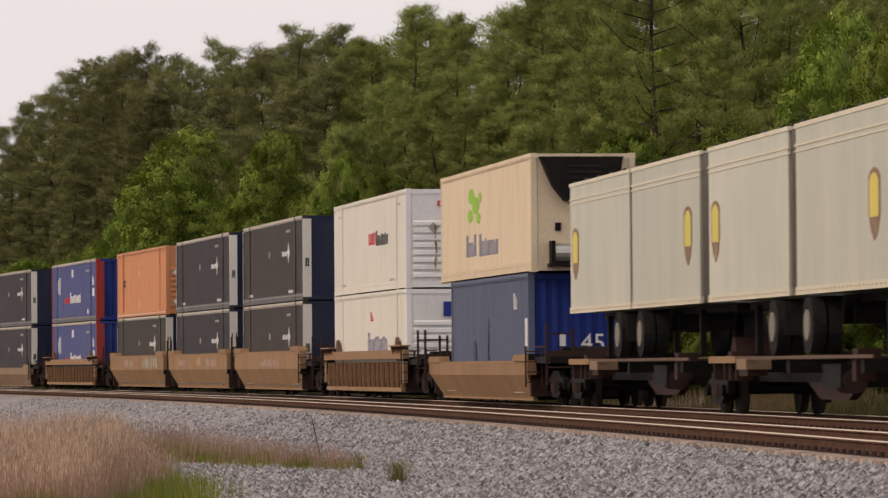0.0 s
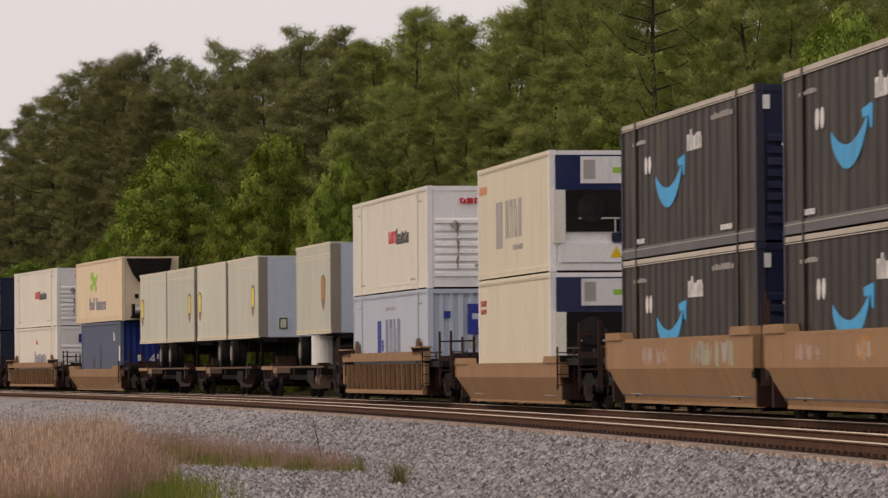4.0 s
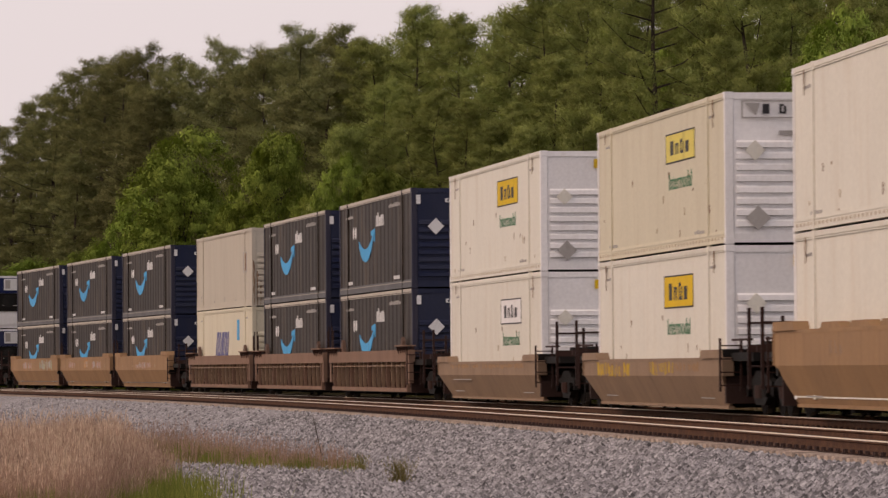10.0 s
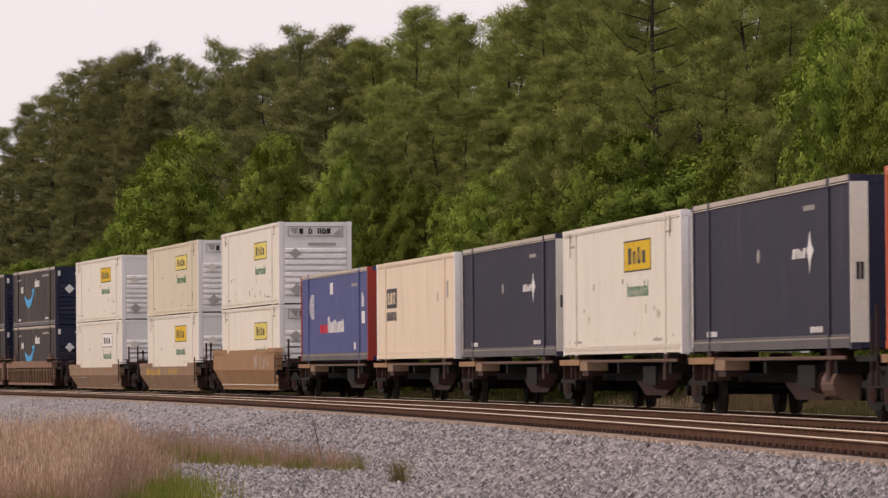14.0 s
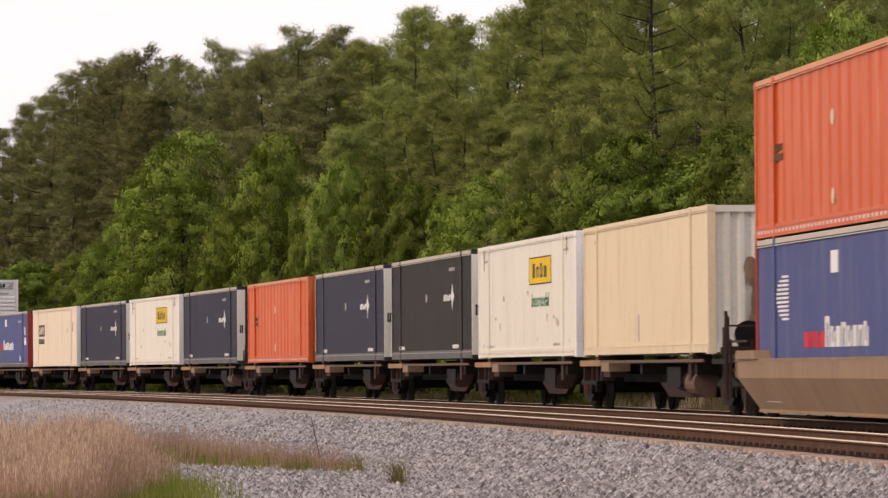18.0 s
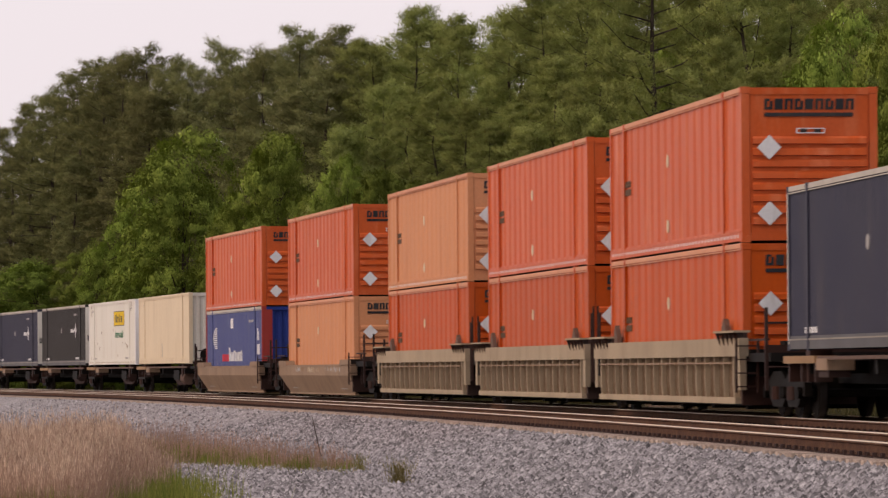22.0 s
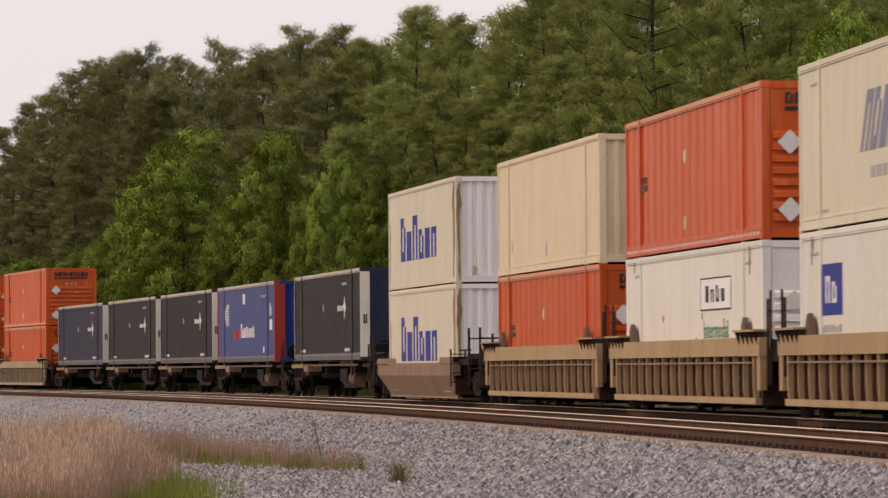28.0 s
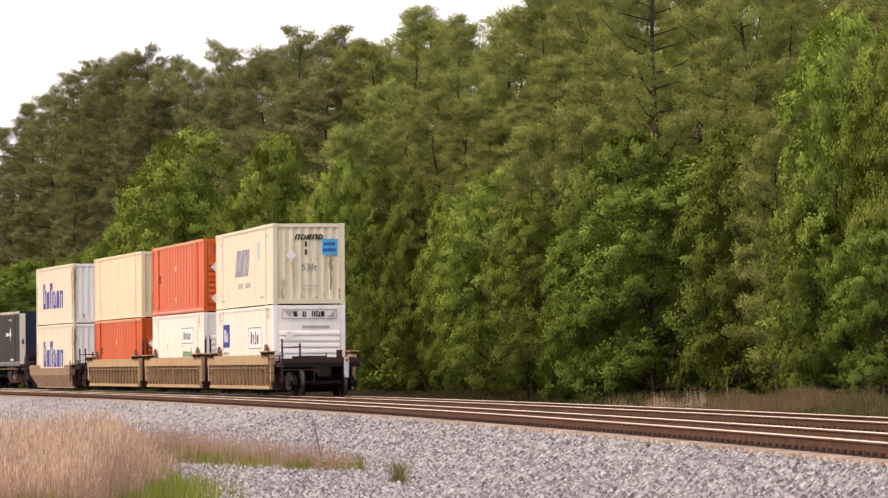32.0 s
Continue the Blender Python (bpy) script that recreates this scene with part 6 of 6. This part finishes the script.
        swell = 1 + 0.20 * math.sin(2 * a + phase[0]) + 0.14 * math.sin(3 * a + 5 * k + phase[1])
        r = R0 * swell * max(0.02, 1 - ((k - 0.44) / 0.60) ** 2) ** 0.36
        q = r * (rng.uniform(0.66, 0.92) if i % 4 else rng.uniform(0.15, 0.5))
        cen.append((q * math.cos(a) + lean * k, q * math.sin(a), z + rng.uniform(-0.3, 0.3)))
        rad.append(h * rng.uniform(0.12, 0.20) * (1.0 if k < 0.85 else 0.8))
        tilt.append((math.cos(a), math.sin(a)))
        f = min(2, int(k * 2.6))
        root = spine[f] + (spine[f + 1] - spine[f]) * rng.uniform(0.2, 0.8)
        b.tube(root, np.array(cen[-1]) * np.array([0.8, 0.8, 1]) - np.array([0, 0, 0.25]), 0.05, 0.014, 5)
    part("trunk", b, M["bark"], t)
    cen, rad, tilt = np.array(cen), np.array(rad), np.array(tilt)
    m = boughs * sprays
    who = np.repeat(np.arange(boughs), sprays)
    d = unit(m)
    d[:, 2] = np.abs(d[:, 2]) * 1.1 - 0.22
    reach = rng.uniform(0.72, 1.10, (m, 1))
    flat = d * rad[who][:, None] * reach * np.array([1.2, 1.2, 0.72])
    out = np.sum(flat[:, :2] * tilt[who], 1)
    flat[:, 2] -= 0.34 * out + 0.10 * np.maximum(out, 0) ** 2 / rad[who]      # shelves hang towards their outer edge
    sc = cen[who] + flat
    n = m * per
    ws = np.repeat(np.arange(m), per)
    q = rng.normal(size=(n, 3)) * (np.repeat(rng.uniform(0.13, 0.27, m), per)[:, None]) * np.array([1.15, 1.15, 0.62])
    p = sc[ws] + q
    up = np.array([0, 0, 1.0])
    whole = (p - np.array([0, 0, h * 0.45])) / np.array([R0, R0, h * 0.5])
    form = d[ws] * np.array([0.9, 0.9, 2.0]) + whole * np.array([0.35, 0.35, 0.7]) + q * np.array([0.9, 0.9, 2.6]) + unit(n) * 0.16 - up * 0.50
    part("crown", cloud_mesh("crown", leaves(p, d[ws], np.full(n, size)), 4, [M[mat]], form), None, t)
    return t


def pine_tree(label, limbs, twigs, needles, h=20.0, start=0.32, spread=3.3, mat="pine", open_to=0.0):
    """A pine: straight trunk, limbs that sweep out and up, twigs along their outer part, and a brush of needles on every twig.
    open_to: below this share of the height the limbs are bare and few."""
    t = tagged(new("pine_tree"), label, "tree")
    b = Build()
    pts = [np.array([0.0, 0.0, -0.5])]
    for k in range(1, 8):
        pts.append(np.array([rng.uniform(-0.05, 0.05) * k, rng.uniform(-0.05, 0.05) * k, h * k / 7.2]))
    girth = 0.27 * h / 20
    for k in range(7):
        b.tube(pts[k], pts[k + 1], girth * (1 - k / 7.5), girth * (1 - (k + 1) / 7.5), 9)
    cc, oo, gg = [], [], []
    for i in range(limbs):
        k = i / (limbs - 1)
        z = h * (start + (0.985 - start) * k ** 0.92)
        f = min(int(z / h * 7.2), 6)
        o = pts[f] + (pts[f + 1] - pts[f]) * (z / h * 7.2 - f)
        a = i * 2.39996 + rng.uniform(-0.5, 0.5)
        ln = spread * (1 - 0.70 * max(0, k - 0.15) ** 2.0) * rng.uniform(0.45, 1.15) * (0.75 if k < 0.1 else 1) * min(1.0, 1 - (k - 0.84) * 2.6)
        rise = rng.uniform(-0.02, 0.28) + 0.55 * k * k + (0.22 if open_to else 0.0)
        way = np.array([math.cos(a), math.sin(a), 0.0])
        mid = o + way * ln * 0.5 + np.array([0, 0, ln * 0.5 * rise * 0.6])
        tip = o + way * ln + np.array([0, 0, ln * rise])
        thick = (0.058 if open_to else 0.05) * (1.2 - k)
        b.tube(o, mid, thick, thick * 0.6, 6)
        b.tube(mid, tip, thick * 0.6, 0.012, 5)
        if open_to and z < h * open_to and i % 5 == 0:
            continue
        across = np.array([-way[1], way[0], 0.0])
        groups = max(2, twigs // 3)
        for j in range(groups):                      # plates of foliage along the limb, each of a few brushes
            g = 0.34 + 0.66 * (j + rng.uniform(0.2, 0.8)) / groups
            at = (o + (mid - o) * g * 2) if g < 0.5 else mid + (tip - mid) * (g - 0.5) * 2
            at = at + across * (1 if j % 2 else -1) * rng.uniform(0.0, 0.42) * (0.4 + 0.32 * spread * (1.1 - g)) + np.array([0, 0, rng.uniform(0.05, 0.25)])
            for q in range(4):
                e = rng.normal(size=3) * np.array([0.30, 0.30, 0.11])
                cc.append(at + e)
                gg.append(at)
                oo.append(way * 0.4 + e * np.array([1.2, 1.2, 0.6]) + np.array([0, 0, 0.7]))
    part("trunk", b, M["bark"], t)
    cc, oo, gg = np.array(cc), np.array(oo), np.array(gg)
    m = len(cc)
    k = m * needles
    w = np.repeat(np.arange(m), needles)
    # a brush: bundles of needles spread round a short twig that points out and up
    ax = oo / np.linalg.norm(oo, axis=1)[:, None]
    along = rng.uniform(-0.26, 0.20, (k, 1)) * np.repeat(rng.uniform(0.6, 1.25, m), needles)[:, None]
    puff = rng.normal(size=(k, 3)) * np.array([0.13, 0.13, 0.08])
    cen = cc[w] + ax[w] * along + puff
    way = ax[w] * 0.55 + unit(k) * 0.95 + np.array([0, 0, 0.25])
    way /= np.linalg.norm(way, axis=1)[:, None]
    ln = rng.uniform(0.13, 0.26, (k, 1))
    side = np.cross(way, unit(k))
    side /= np.linalg.norm(side, axis=1)[:, None] + 1e-6
    wd = side * rng.uniform(0.011, 0.022, (k, 1))
    tri = np.stack([cen - wd, cen + wd, cen + way * ln], 1).reshape(-1, 3)
    lift = (cen + way * ln * 0.5 - gg[w]) / 0.42
    away = cen - np.array([0, 0, 1]) * cen[:, 2:]
    form = lift * np.array([0.7, 0.7, 1.9]) + away / spread * 0.40 + unit(k) * 0.14 - np.array([0, 0, 0.10])
    part("crown", cloud_mesh("crown", tri, 3, [M[mat]], form), None, t)
    return t


def plant(protos, items, group):
    """Stand trees at (place across the view, distance, height, width): the first of each kind is the tree itself, the rest copies."""
    used = set()
    for i, (u, dist, h, w) in enumerate(items):
        x, y = seen_at(u, dist)
        k = i % len(protos) if len(items) < 12 else int(rng.integers(0, len(protos)))
        z = bank(offset_of(x, y)) - 0.05
        ob, base = protos[k]
        m = pose(x, y, z, 0, 0, float(rng.uniform(0, 360)))
        if k in used:
            ob = copy_thing(ob, m)
        else:
            ob.matrix_basis = m
            used.add(k)
        ob.scale = (h / base * w, h / base * w, h / base)
        tagged(ob, group=group)
    for k, (ob, base) in enumerate(protos):
        if k not in used:
            for o in (*ob.children_recursive, ob):
                bpy.data.objects.remove(o)


def height_for(v, dist):
    """Height above the rails of what shows v down the view at that distance."""
    return EYE[2] + (650.5 - v) / F * dist


SKYLINE = [(-60, 250), (20, 215), (58, 180), (95, 148), (138, 120), (180, 97), (222, 92), (262, 86), (300, 102), (335, 115), (415, 76), (470, 82), (525, 48), (600, 48), (655, 64), (735, 8), (815, 25), (866, 84),
           (905, 18), (960, -20), (1040, -60), (1240, -60), (1400, -40), (1490, -60), (1580, -50), (1660, -60)]


def skyline(u):
    return float(np.interp(u, [a for a, _ in SKYLINE], [b for _, b in SKYLINE]))


def edge(u):
    """Distance of the wood's edge along the line of sight u."""
    return float(np.interp(u, [-100, 0, 784, 1200, 1568, 1700], [345, 330, 222, 178, 152, 145]))


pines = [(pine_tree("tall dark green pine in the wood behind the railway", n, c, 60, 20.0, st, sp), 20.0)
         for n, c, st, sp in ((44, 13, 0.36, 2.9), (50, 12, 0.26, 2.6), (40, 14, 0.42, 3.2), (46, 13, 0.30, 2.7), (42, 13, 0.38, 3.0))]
stand = []
for u, v in SKYLINE:
    d = edge(u) + 16
    stand.append((u, d, height_for(v, d) * 0.99 - 0.2, 1.2 if u < 300 else 1.05))
for u in range(-70, 1680, 50):
    if 1090 < u < 1280:
        continue
    d = edge(u) + float(rng.uniform(1, 12))
    v = skyline(u) + float(rng.uniform(60, 260))
    stand.append((u + float(rng.uniform(-20, 20)), d, height_for(v, d), float(rng.uniform(1.0, 1.25))))
for u in range(-70, 1680, 62):
    d = edge(u) + float(rng.uniform(26, 44))
    stand.append((u + float(rng.uniform(-20, 20)), d, height_for(skyline(u) + (70 if u < 330 else 40), d), 1.3))
for u in range(-90, 1700, 48):
    d = edge(u) + float(rng.uniform(46, 62))
    stand.append((u + float(rng.uniform(-14, 14)), d, height_for(skyline(u) + float(rng.uniform(80, 230)), d), 1.45))
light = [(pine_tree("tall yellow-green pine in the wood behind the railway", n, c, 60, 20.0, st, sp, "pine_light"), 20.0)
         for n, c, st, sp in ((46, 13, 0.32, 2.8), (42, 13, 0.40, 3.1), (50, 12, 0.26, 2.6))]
# hazy, darker needles on the left; the lit copy on the right
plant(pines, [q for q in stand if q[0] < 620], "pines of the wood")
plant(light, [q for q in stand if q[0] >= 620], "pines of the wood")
for u, dist, h, turn, sp, nl, op in ((1154, 186, 18.6, 75, 4.2, 38, 0.66), (1311, 182, 17.2, 140, 3.4, 32, 0.66)):
    open_pine = pine_tree("tall pine with bare dark limbs and an open crown", nl, 15, 64, h, 0.40, sp, "pine_light", op)
    x, y = seen_at(u, dist)
    open_pine.matrix_basis = pose(x, y, bank(offset_of(x, y)) - 0.05, 0, 0, turn)
young = [(pine_tree("young bushy pine at the edge of the wood", 40, 12, 56, 11.0, 0.12, 2.3, "pine_light"), 11.0)]
plant(young, [(938, 191, height_for(235, 191), 0.9), (1372, 160, height_for(215, 160), 0.8), (610, 238, height_for(240, 238), 0.9), (1030, 190, height_for(210, 190), 0.9)], "young pines along the wood")


def stand_broad(items):
    """(place across the view, top down the view, distance, half-width across the view) to (place, distance, height, width) for a crown of 0.40 heights."""
    out = []
    for u, v, dist, hw in items:
        h = height_for(v, dist) * 1.02 + 0.35
        out.append((u, dist, h, hw / F * dist / (0.42 * h)))
    return out


broads = [(broad_tree("deep green broadleaf tree at the edge of the wood", n, 34, 84, 10.0, 0.40, 0.05, "leaf", 0.070, ln), 10.0)
          for n, ln in ((26, 0.0), (30, 0.5), (24, -0.4))]
plant(broads, stand_broad([(985, 388, 183, 92), (1098, 278, 181, 112), (1152, 342, 172, 128), (1305, 268, 166, 112), (750, 352, 216, 66), (690, 325, 226, 72), (1445, 395, 151, 82), (1560, 425, 146, 92),
                           (1030, 430, 176, 80), (1640, 150, 150, 110), (60, 470, 318, 110), (170, 450, 300, 90)]), "deep green trees along the wood")
sunny = [(broad_tree("bright yellow-green broadleaf tree at the edge of the wood", n, 34, 84, 10.0, 0.40, 0.05, "leaf_bright", 0.066, ln), 10.0)
         for n, ln in ((28, 0.3), (24, -0.3), (30, 0.0))]
plant(sunny, stand_broad([(325, 256, 256, 122), (488, 268, 249, 88), (236, 350, 262, 70), (612, 316, 234, 62), (868, 326, 196, 98), (1480, 92, 152, 112), (1592, 118, 148, 104), (1215, 118, 208, 92), (1080, 96, 218, 84),
                          (1300, 150, 204, 78), (1405, 66, 200, 88), (800, 372, 208, 60), (930, 372, 190, 66), (410, 372, 252, 66), (560, 372, 240, 60), (1365, 180, 172, 66)]), "bright broadleaf trees along the wood")

inner = []
for u in range(-60, 1680, 60):
    if 1180 < u < 1270:
        continue
    d = edge(u) + float(rng.uniform(14, 26))
    inner.append((u + float(rng.uniform(-15, 15)), d, float(rng.uniform(6.5, 9.0)), float(rng.uniform(1.0, 1.3))))
plant([(broad_tree("leafy understorey tree inside the wood", 30, 20, 30, 8.0, 0.42, 0.02, "leaf", 0.10), 8.0)], inner, "understorey of the wood")
shrubs = [(broad_tree("low leafy shrub at the foot of the wood", n, 16, 22, 4.0, 0.5, 0.03, "leaf", 0.085), 4.0) for n in (16, 20)]
low = []
for u in range(-60, 1640, 34):
    if 1200 < u < 1270:
        continue
    d = edge(u) - (3 if u < 1200 else 0) + float(rng.uniform(-4, 5))
    low.append((u + float(rng.uniform(-15, 15)), d, float(rng.uniform(2.0, 3.6)), float(rng.uniform(0.9, 1.3))))
plant(shrubs, low, "shrubs at the foot of the wood")


def blades(name, label, n, place, tall, width, mat, lean=0.25, fuzz=0):
    """A stand of grass: thin tapering blades, with seed heads where fuzz is given."""
    xy = place(n)
    z = np.array([bank(offset_of(x, y)) for x, y in xy]) - 0.02
    h = tall(xy) * rng.uniform(0.6, 1.1, n)
    a = rng.uniform(0, 6.283, n)
    root = np.stack([xy[:, 0], xy[:, 1], z], 1)
    bend = np.stack([np.cos(a), np.sin(a), np.zeros(n)], 1) * (h * rng.uniform(0, lean, n))[:, None]
    tip = root + bend + np.stack([0 * h, 0 * h, h], 1)
    w = np.stack([-np.sin(a), np.cos(a), 0 * a], 1) * (width * rng.uniform(0.6, 1.4, n))[:, None]
    tri = [np.stack([root - w, root + w, tip], 1)]
    for k in range(fuzz):
        c = root + (tip - root) * rng.uniform(0.62, 1.0, (n, 1))
        d = unit(n) * rng.uniform(0.01, 0.03, (n, 1)) + np.array([0, 0, 0.05])
        e = unit(n) * 0.006
        tri.append(np.stack([c - e, c + e, c + d + np.array([0, 0, 0.03])], 1))
    me = cloud_mesh(name, np.concatenate(tri).reshape(-1, 3), 3, [M[mat]])
    return tagged(part(name, me, None, None), label, "grass", kind="stuff")


def patch(u0, u1, d0, d1):
    def f(n):
        d = rng.uniform(d0, d1, n)
        u = rng.uniform(u0, u1, n)
        return np.stack([(u - 784) / F * d, d], 1)
    return f


def around(u, d, su, sd):
    def f(n):
        dd = d + rng.normal(size=n) * sd
        uu = u + rng.normal(size=n) * su
        return np.stack([(uu - 784) / F * dd, dd], 1)
    return f


def dry_patch(n):
    d = rng.uniform(52, 86, n)
    right = np.interp(d, [52, 60, 70, 86], [130, 195, 250, 262]) + rng.normal(size=n) * 24
    u = -90 + (right + 90) * rng.uniform(0, 1, n) ** 0.62
    return np.stack([(u - 784) / F * d, d], 1)


def uneven(low, high):
    """Heights that change from clump to clump."""
    def f(p):
        k = 0.5 + 0.25 * np.sin(p[:, 0] * 3.1 + p[:, 1] * 0.7) + 0.25 * np.sin(p[:, 0] * 7.7 - p[:, 1] * 1.3 + 1.0)
        fade = np.clip((-3.55 - p[:, 0] * 72 / np.maximum(p[:, 1], 1)) / 1.4, 0.45, 1.0)
        return (low + (high - low) * k) * fade
    return f


blades("dry_grass", "tall dry pinkish grass beside the gravel", 80000, dry_patch, uneven(0.45, 1.0), 0.0032, "dry", 0.7, 1)
blades("pale_grass", "pale seed heads over the dry grass", 14000, dry_patch, uneven(0.6, 1.15), 0.0022, "pale", 0.45, 2)
blades("green_grass", "green grass under the dry stalks", 9000, around(255, 64, 55, 6), lambda p: 0.22 + 0.10 * np.sin(p[:, 0] * 5 + p[:, 1]), 0.007, "green", 0.7)
blades("green_grass", "green grass among the dry stalks", 5000, around(130, 58, 100, 5), lambda p: 0.48 + 0.1 * np.sin(p[:, 0] * 4), 0.007, "green", 0.6)


def strip(n):
    k = rng.uniform(0, 1, n)
    u = 268 + 345 * k ** 1.25 + rng.normal(size=n) * 16
    d = 98 - 16 * k + rng.normal(size=n) * (3.4 - 1.9 * k)
    return np.stack([(u - 784) / F * d, d], 1)


blades("weed_strip", "strip of low green and brown weeds in the gravel", 8000, strip, lambda p: np.interp(p[:, 1], [80, 100], [0.10, 0.42]) * (0.75 + 0.3 * np.sin(p[:, 0] * 9)), 0.007, "olive", 0.6)
blades("weed_strip", "strip of low green weeds in the gravel", 9000, strip, lambda p: np.interp(p[:, 1], [80, 100], [0.12, 0.36]) * (0.8 + 0.3 * np.sin(p[:, 0] * 7)), 0.008, "green", 0.7)
blades("dry_weeds", "dry stalks over the weed strip", 1500, strip, lambda p: np.interp(p[:, 1], [80, 100], [0.25, 0.75]), 0.006, "dry", 0.15, 2)


def tuft(u, d, r):
    x, y = seen_at(u, d)

    def f(n):
        q = rng.normal(size=(n, 2)) * r
        return q + np.array([x, y])
    return f


blades("weed_tuft", "tuft of half-dry grass in the gravel", 220, tuft(702, 71.5, 0.085), lambda p: 0.36 + 0 * p[:, 0], 0.004, "olive", 0.9, 1)
blades("weed_tuft", "small brown tuft in the gravel", 90, tuft(633, 80, 0.05), lambda p: 0.28 + 0 * p[:, 0], 0.004, "olive", 0.6, 1)


def verge(n):
    s = rng.uniform(-40, 110, n)
    o = rng.uniform(3.7, 13, n)
    return np.array([track(a, b)[:2] for a, b in zip(s, o)])


blades("verge_grass", "bank grass behind the tracks, coloured dull for the wood's shade", 42000, verge, lambda p: 0.22 + 0.09 * np.sin(p[:, 1] * 0.9) + 0.06 * np.sin(p[:, 0] * 2.3), 0.014, "verge", 0.9)

blades("bank_weeds", "tall brownish weeds on the bank by the trees", 9000, around(1350, 144, 70, 2.5), lambda p: 0.34 + 0.14 * np.sin(p[:, 0] * 3.1) + 0.12 * np.sin(p[:, 1] * 1.7), 0.010, "bank_straw", 0.6, 1)
blades("bank_weeds", "pale flowering weeds at the edge of the trees", 500, around(1150, 150, 60, 2.0), lambda p: 0.5 + 0.2 * np.sin(p[:, 0] * 5.0), 0.010, "pale", 0.4, 2)

x, y = seen_at(565, 93)
stalk = tagged(new("weed_stalk"), "thin leaning dry weed stalk in the gravel", "weed")
zb = bank(offset_of(x, y))
part("stem", Build().tube((x, y, zb - 0.02), (x - 0.17, y, zb + 0.78), 0.012, 0.007, 6), M["bark"], stalk)

# loose ballast stones, thickest close to the camera's end
n = 210000
d = np.where(rng.uniform(0, 1, n) < 0.82, 42 + 91 * rng.uniform(0, 1, n) ** 1.4, rng.uniform(100, 215, n))
u = rng.uniform(150, 1600, n) - np.clip(d - 100, 0, 60) * 3
X, Y = (u - 784) / F * d, d
off = np.hypot(X - (X0 - R * math.cos(H0)), Y - (100 - R * math.sin(H0))) - R
ok = off < -5.3
X, Y, off = X[ok], Y[ok], off[ok]
n = len(X)
Z = np.array([bank(o) for o in off])
cube = np.array([(-1, -1, 0), (1, -1, 0), (1, 1, 0), (-1, 1, 0), (0, 0, 1.1)])
size = rng.uniform(0.016, 0.046, n)
spin = rng.uniform(0, 6.283, n)
jit = 1 + rng.normal(size=(n, 5, 3)) * 0.28
v = cube[None] * jit * size[:, None, None]
c, s = np.cos(spin)[:, None], np.sin(spin)[:, None]
vx, vy = v[:, :, 0] * c - v[:, :, 1] * s, v[:, :, 0] * s + v[:, :, 1] * c
V = np.stack([vx + X[:, None], vy + Y[:, None], v[:, :, 2] + Z[:, None] - 0.004], 2)
me = bpy.data.meshes.new("ballast_stones")
me.vertices.add(n * 5)
me.vertices.foreach_set("co", V.astype(np.float32).ravel())
f = np.array([(0, 1, 4), (1, 2, 4), (2, 3, 4), (3, 0, 4)])
idx = (f[None] + (np.arange(n) * 5)[:, None, None]).astype(np.int32).ravel()
me.loops.add(len(idx))
me.loops.foreach_set("vertex_index", idx)
me.polygons.add(n * 4)
me.polygons.foreach_set("loop_start", np.arange(0, n * 12, 3, dtype=np.int32))
me.materials.append(M["stone"])
me.update(calc_edges=True)
tagged(part("ballast_stones", me, None, None), "loose grey crushed stones on the ballast shoulder", "gravel", kind="stuff")
railway_track("railway_track_1", NEAR, "near track of polished rails on weathered wooden ties", -48.0, 290)
railway_track("railway_track_2", 0.0, "far track of polished rails on dark oily wooden ties", -42.0, 200, "tie_oily")


def motions():
    """The train runs along the line, away from the camera."""
    for thing, s, z, half in TRAIN:
        walk(thing, [(t, on_line(s + gone(t), z, half)) for t in range(33)])


motions()
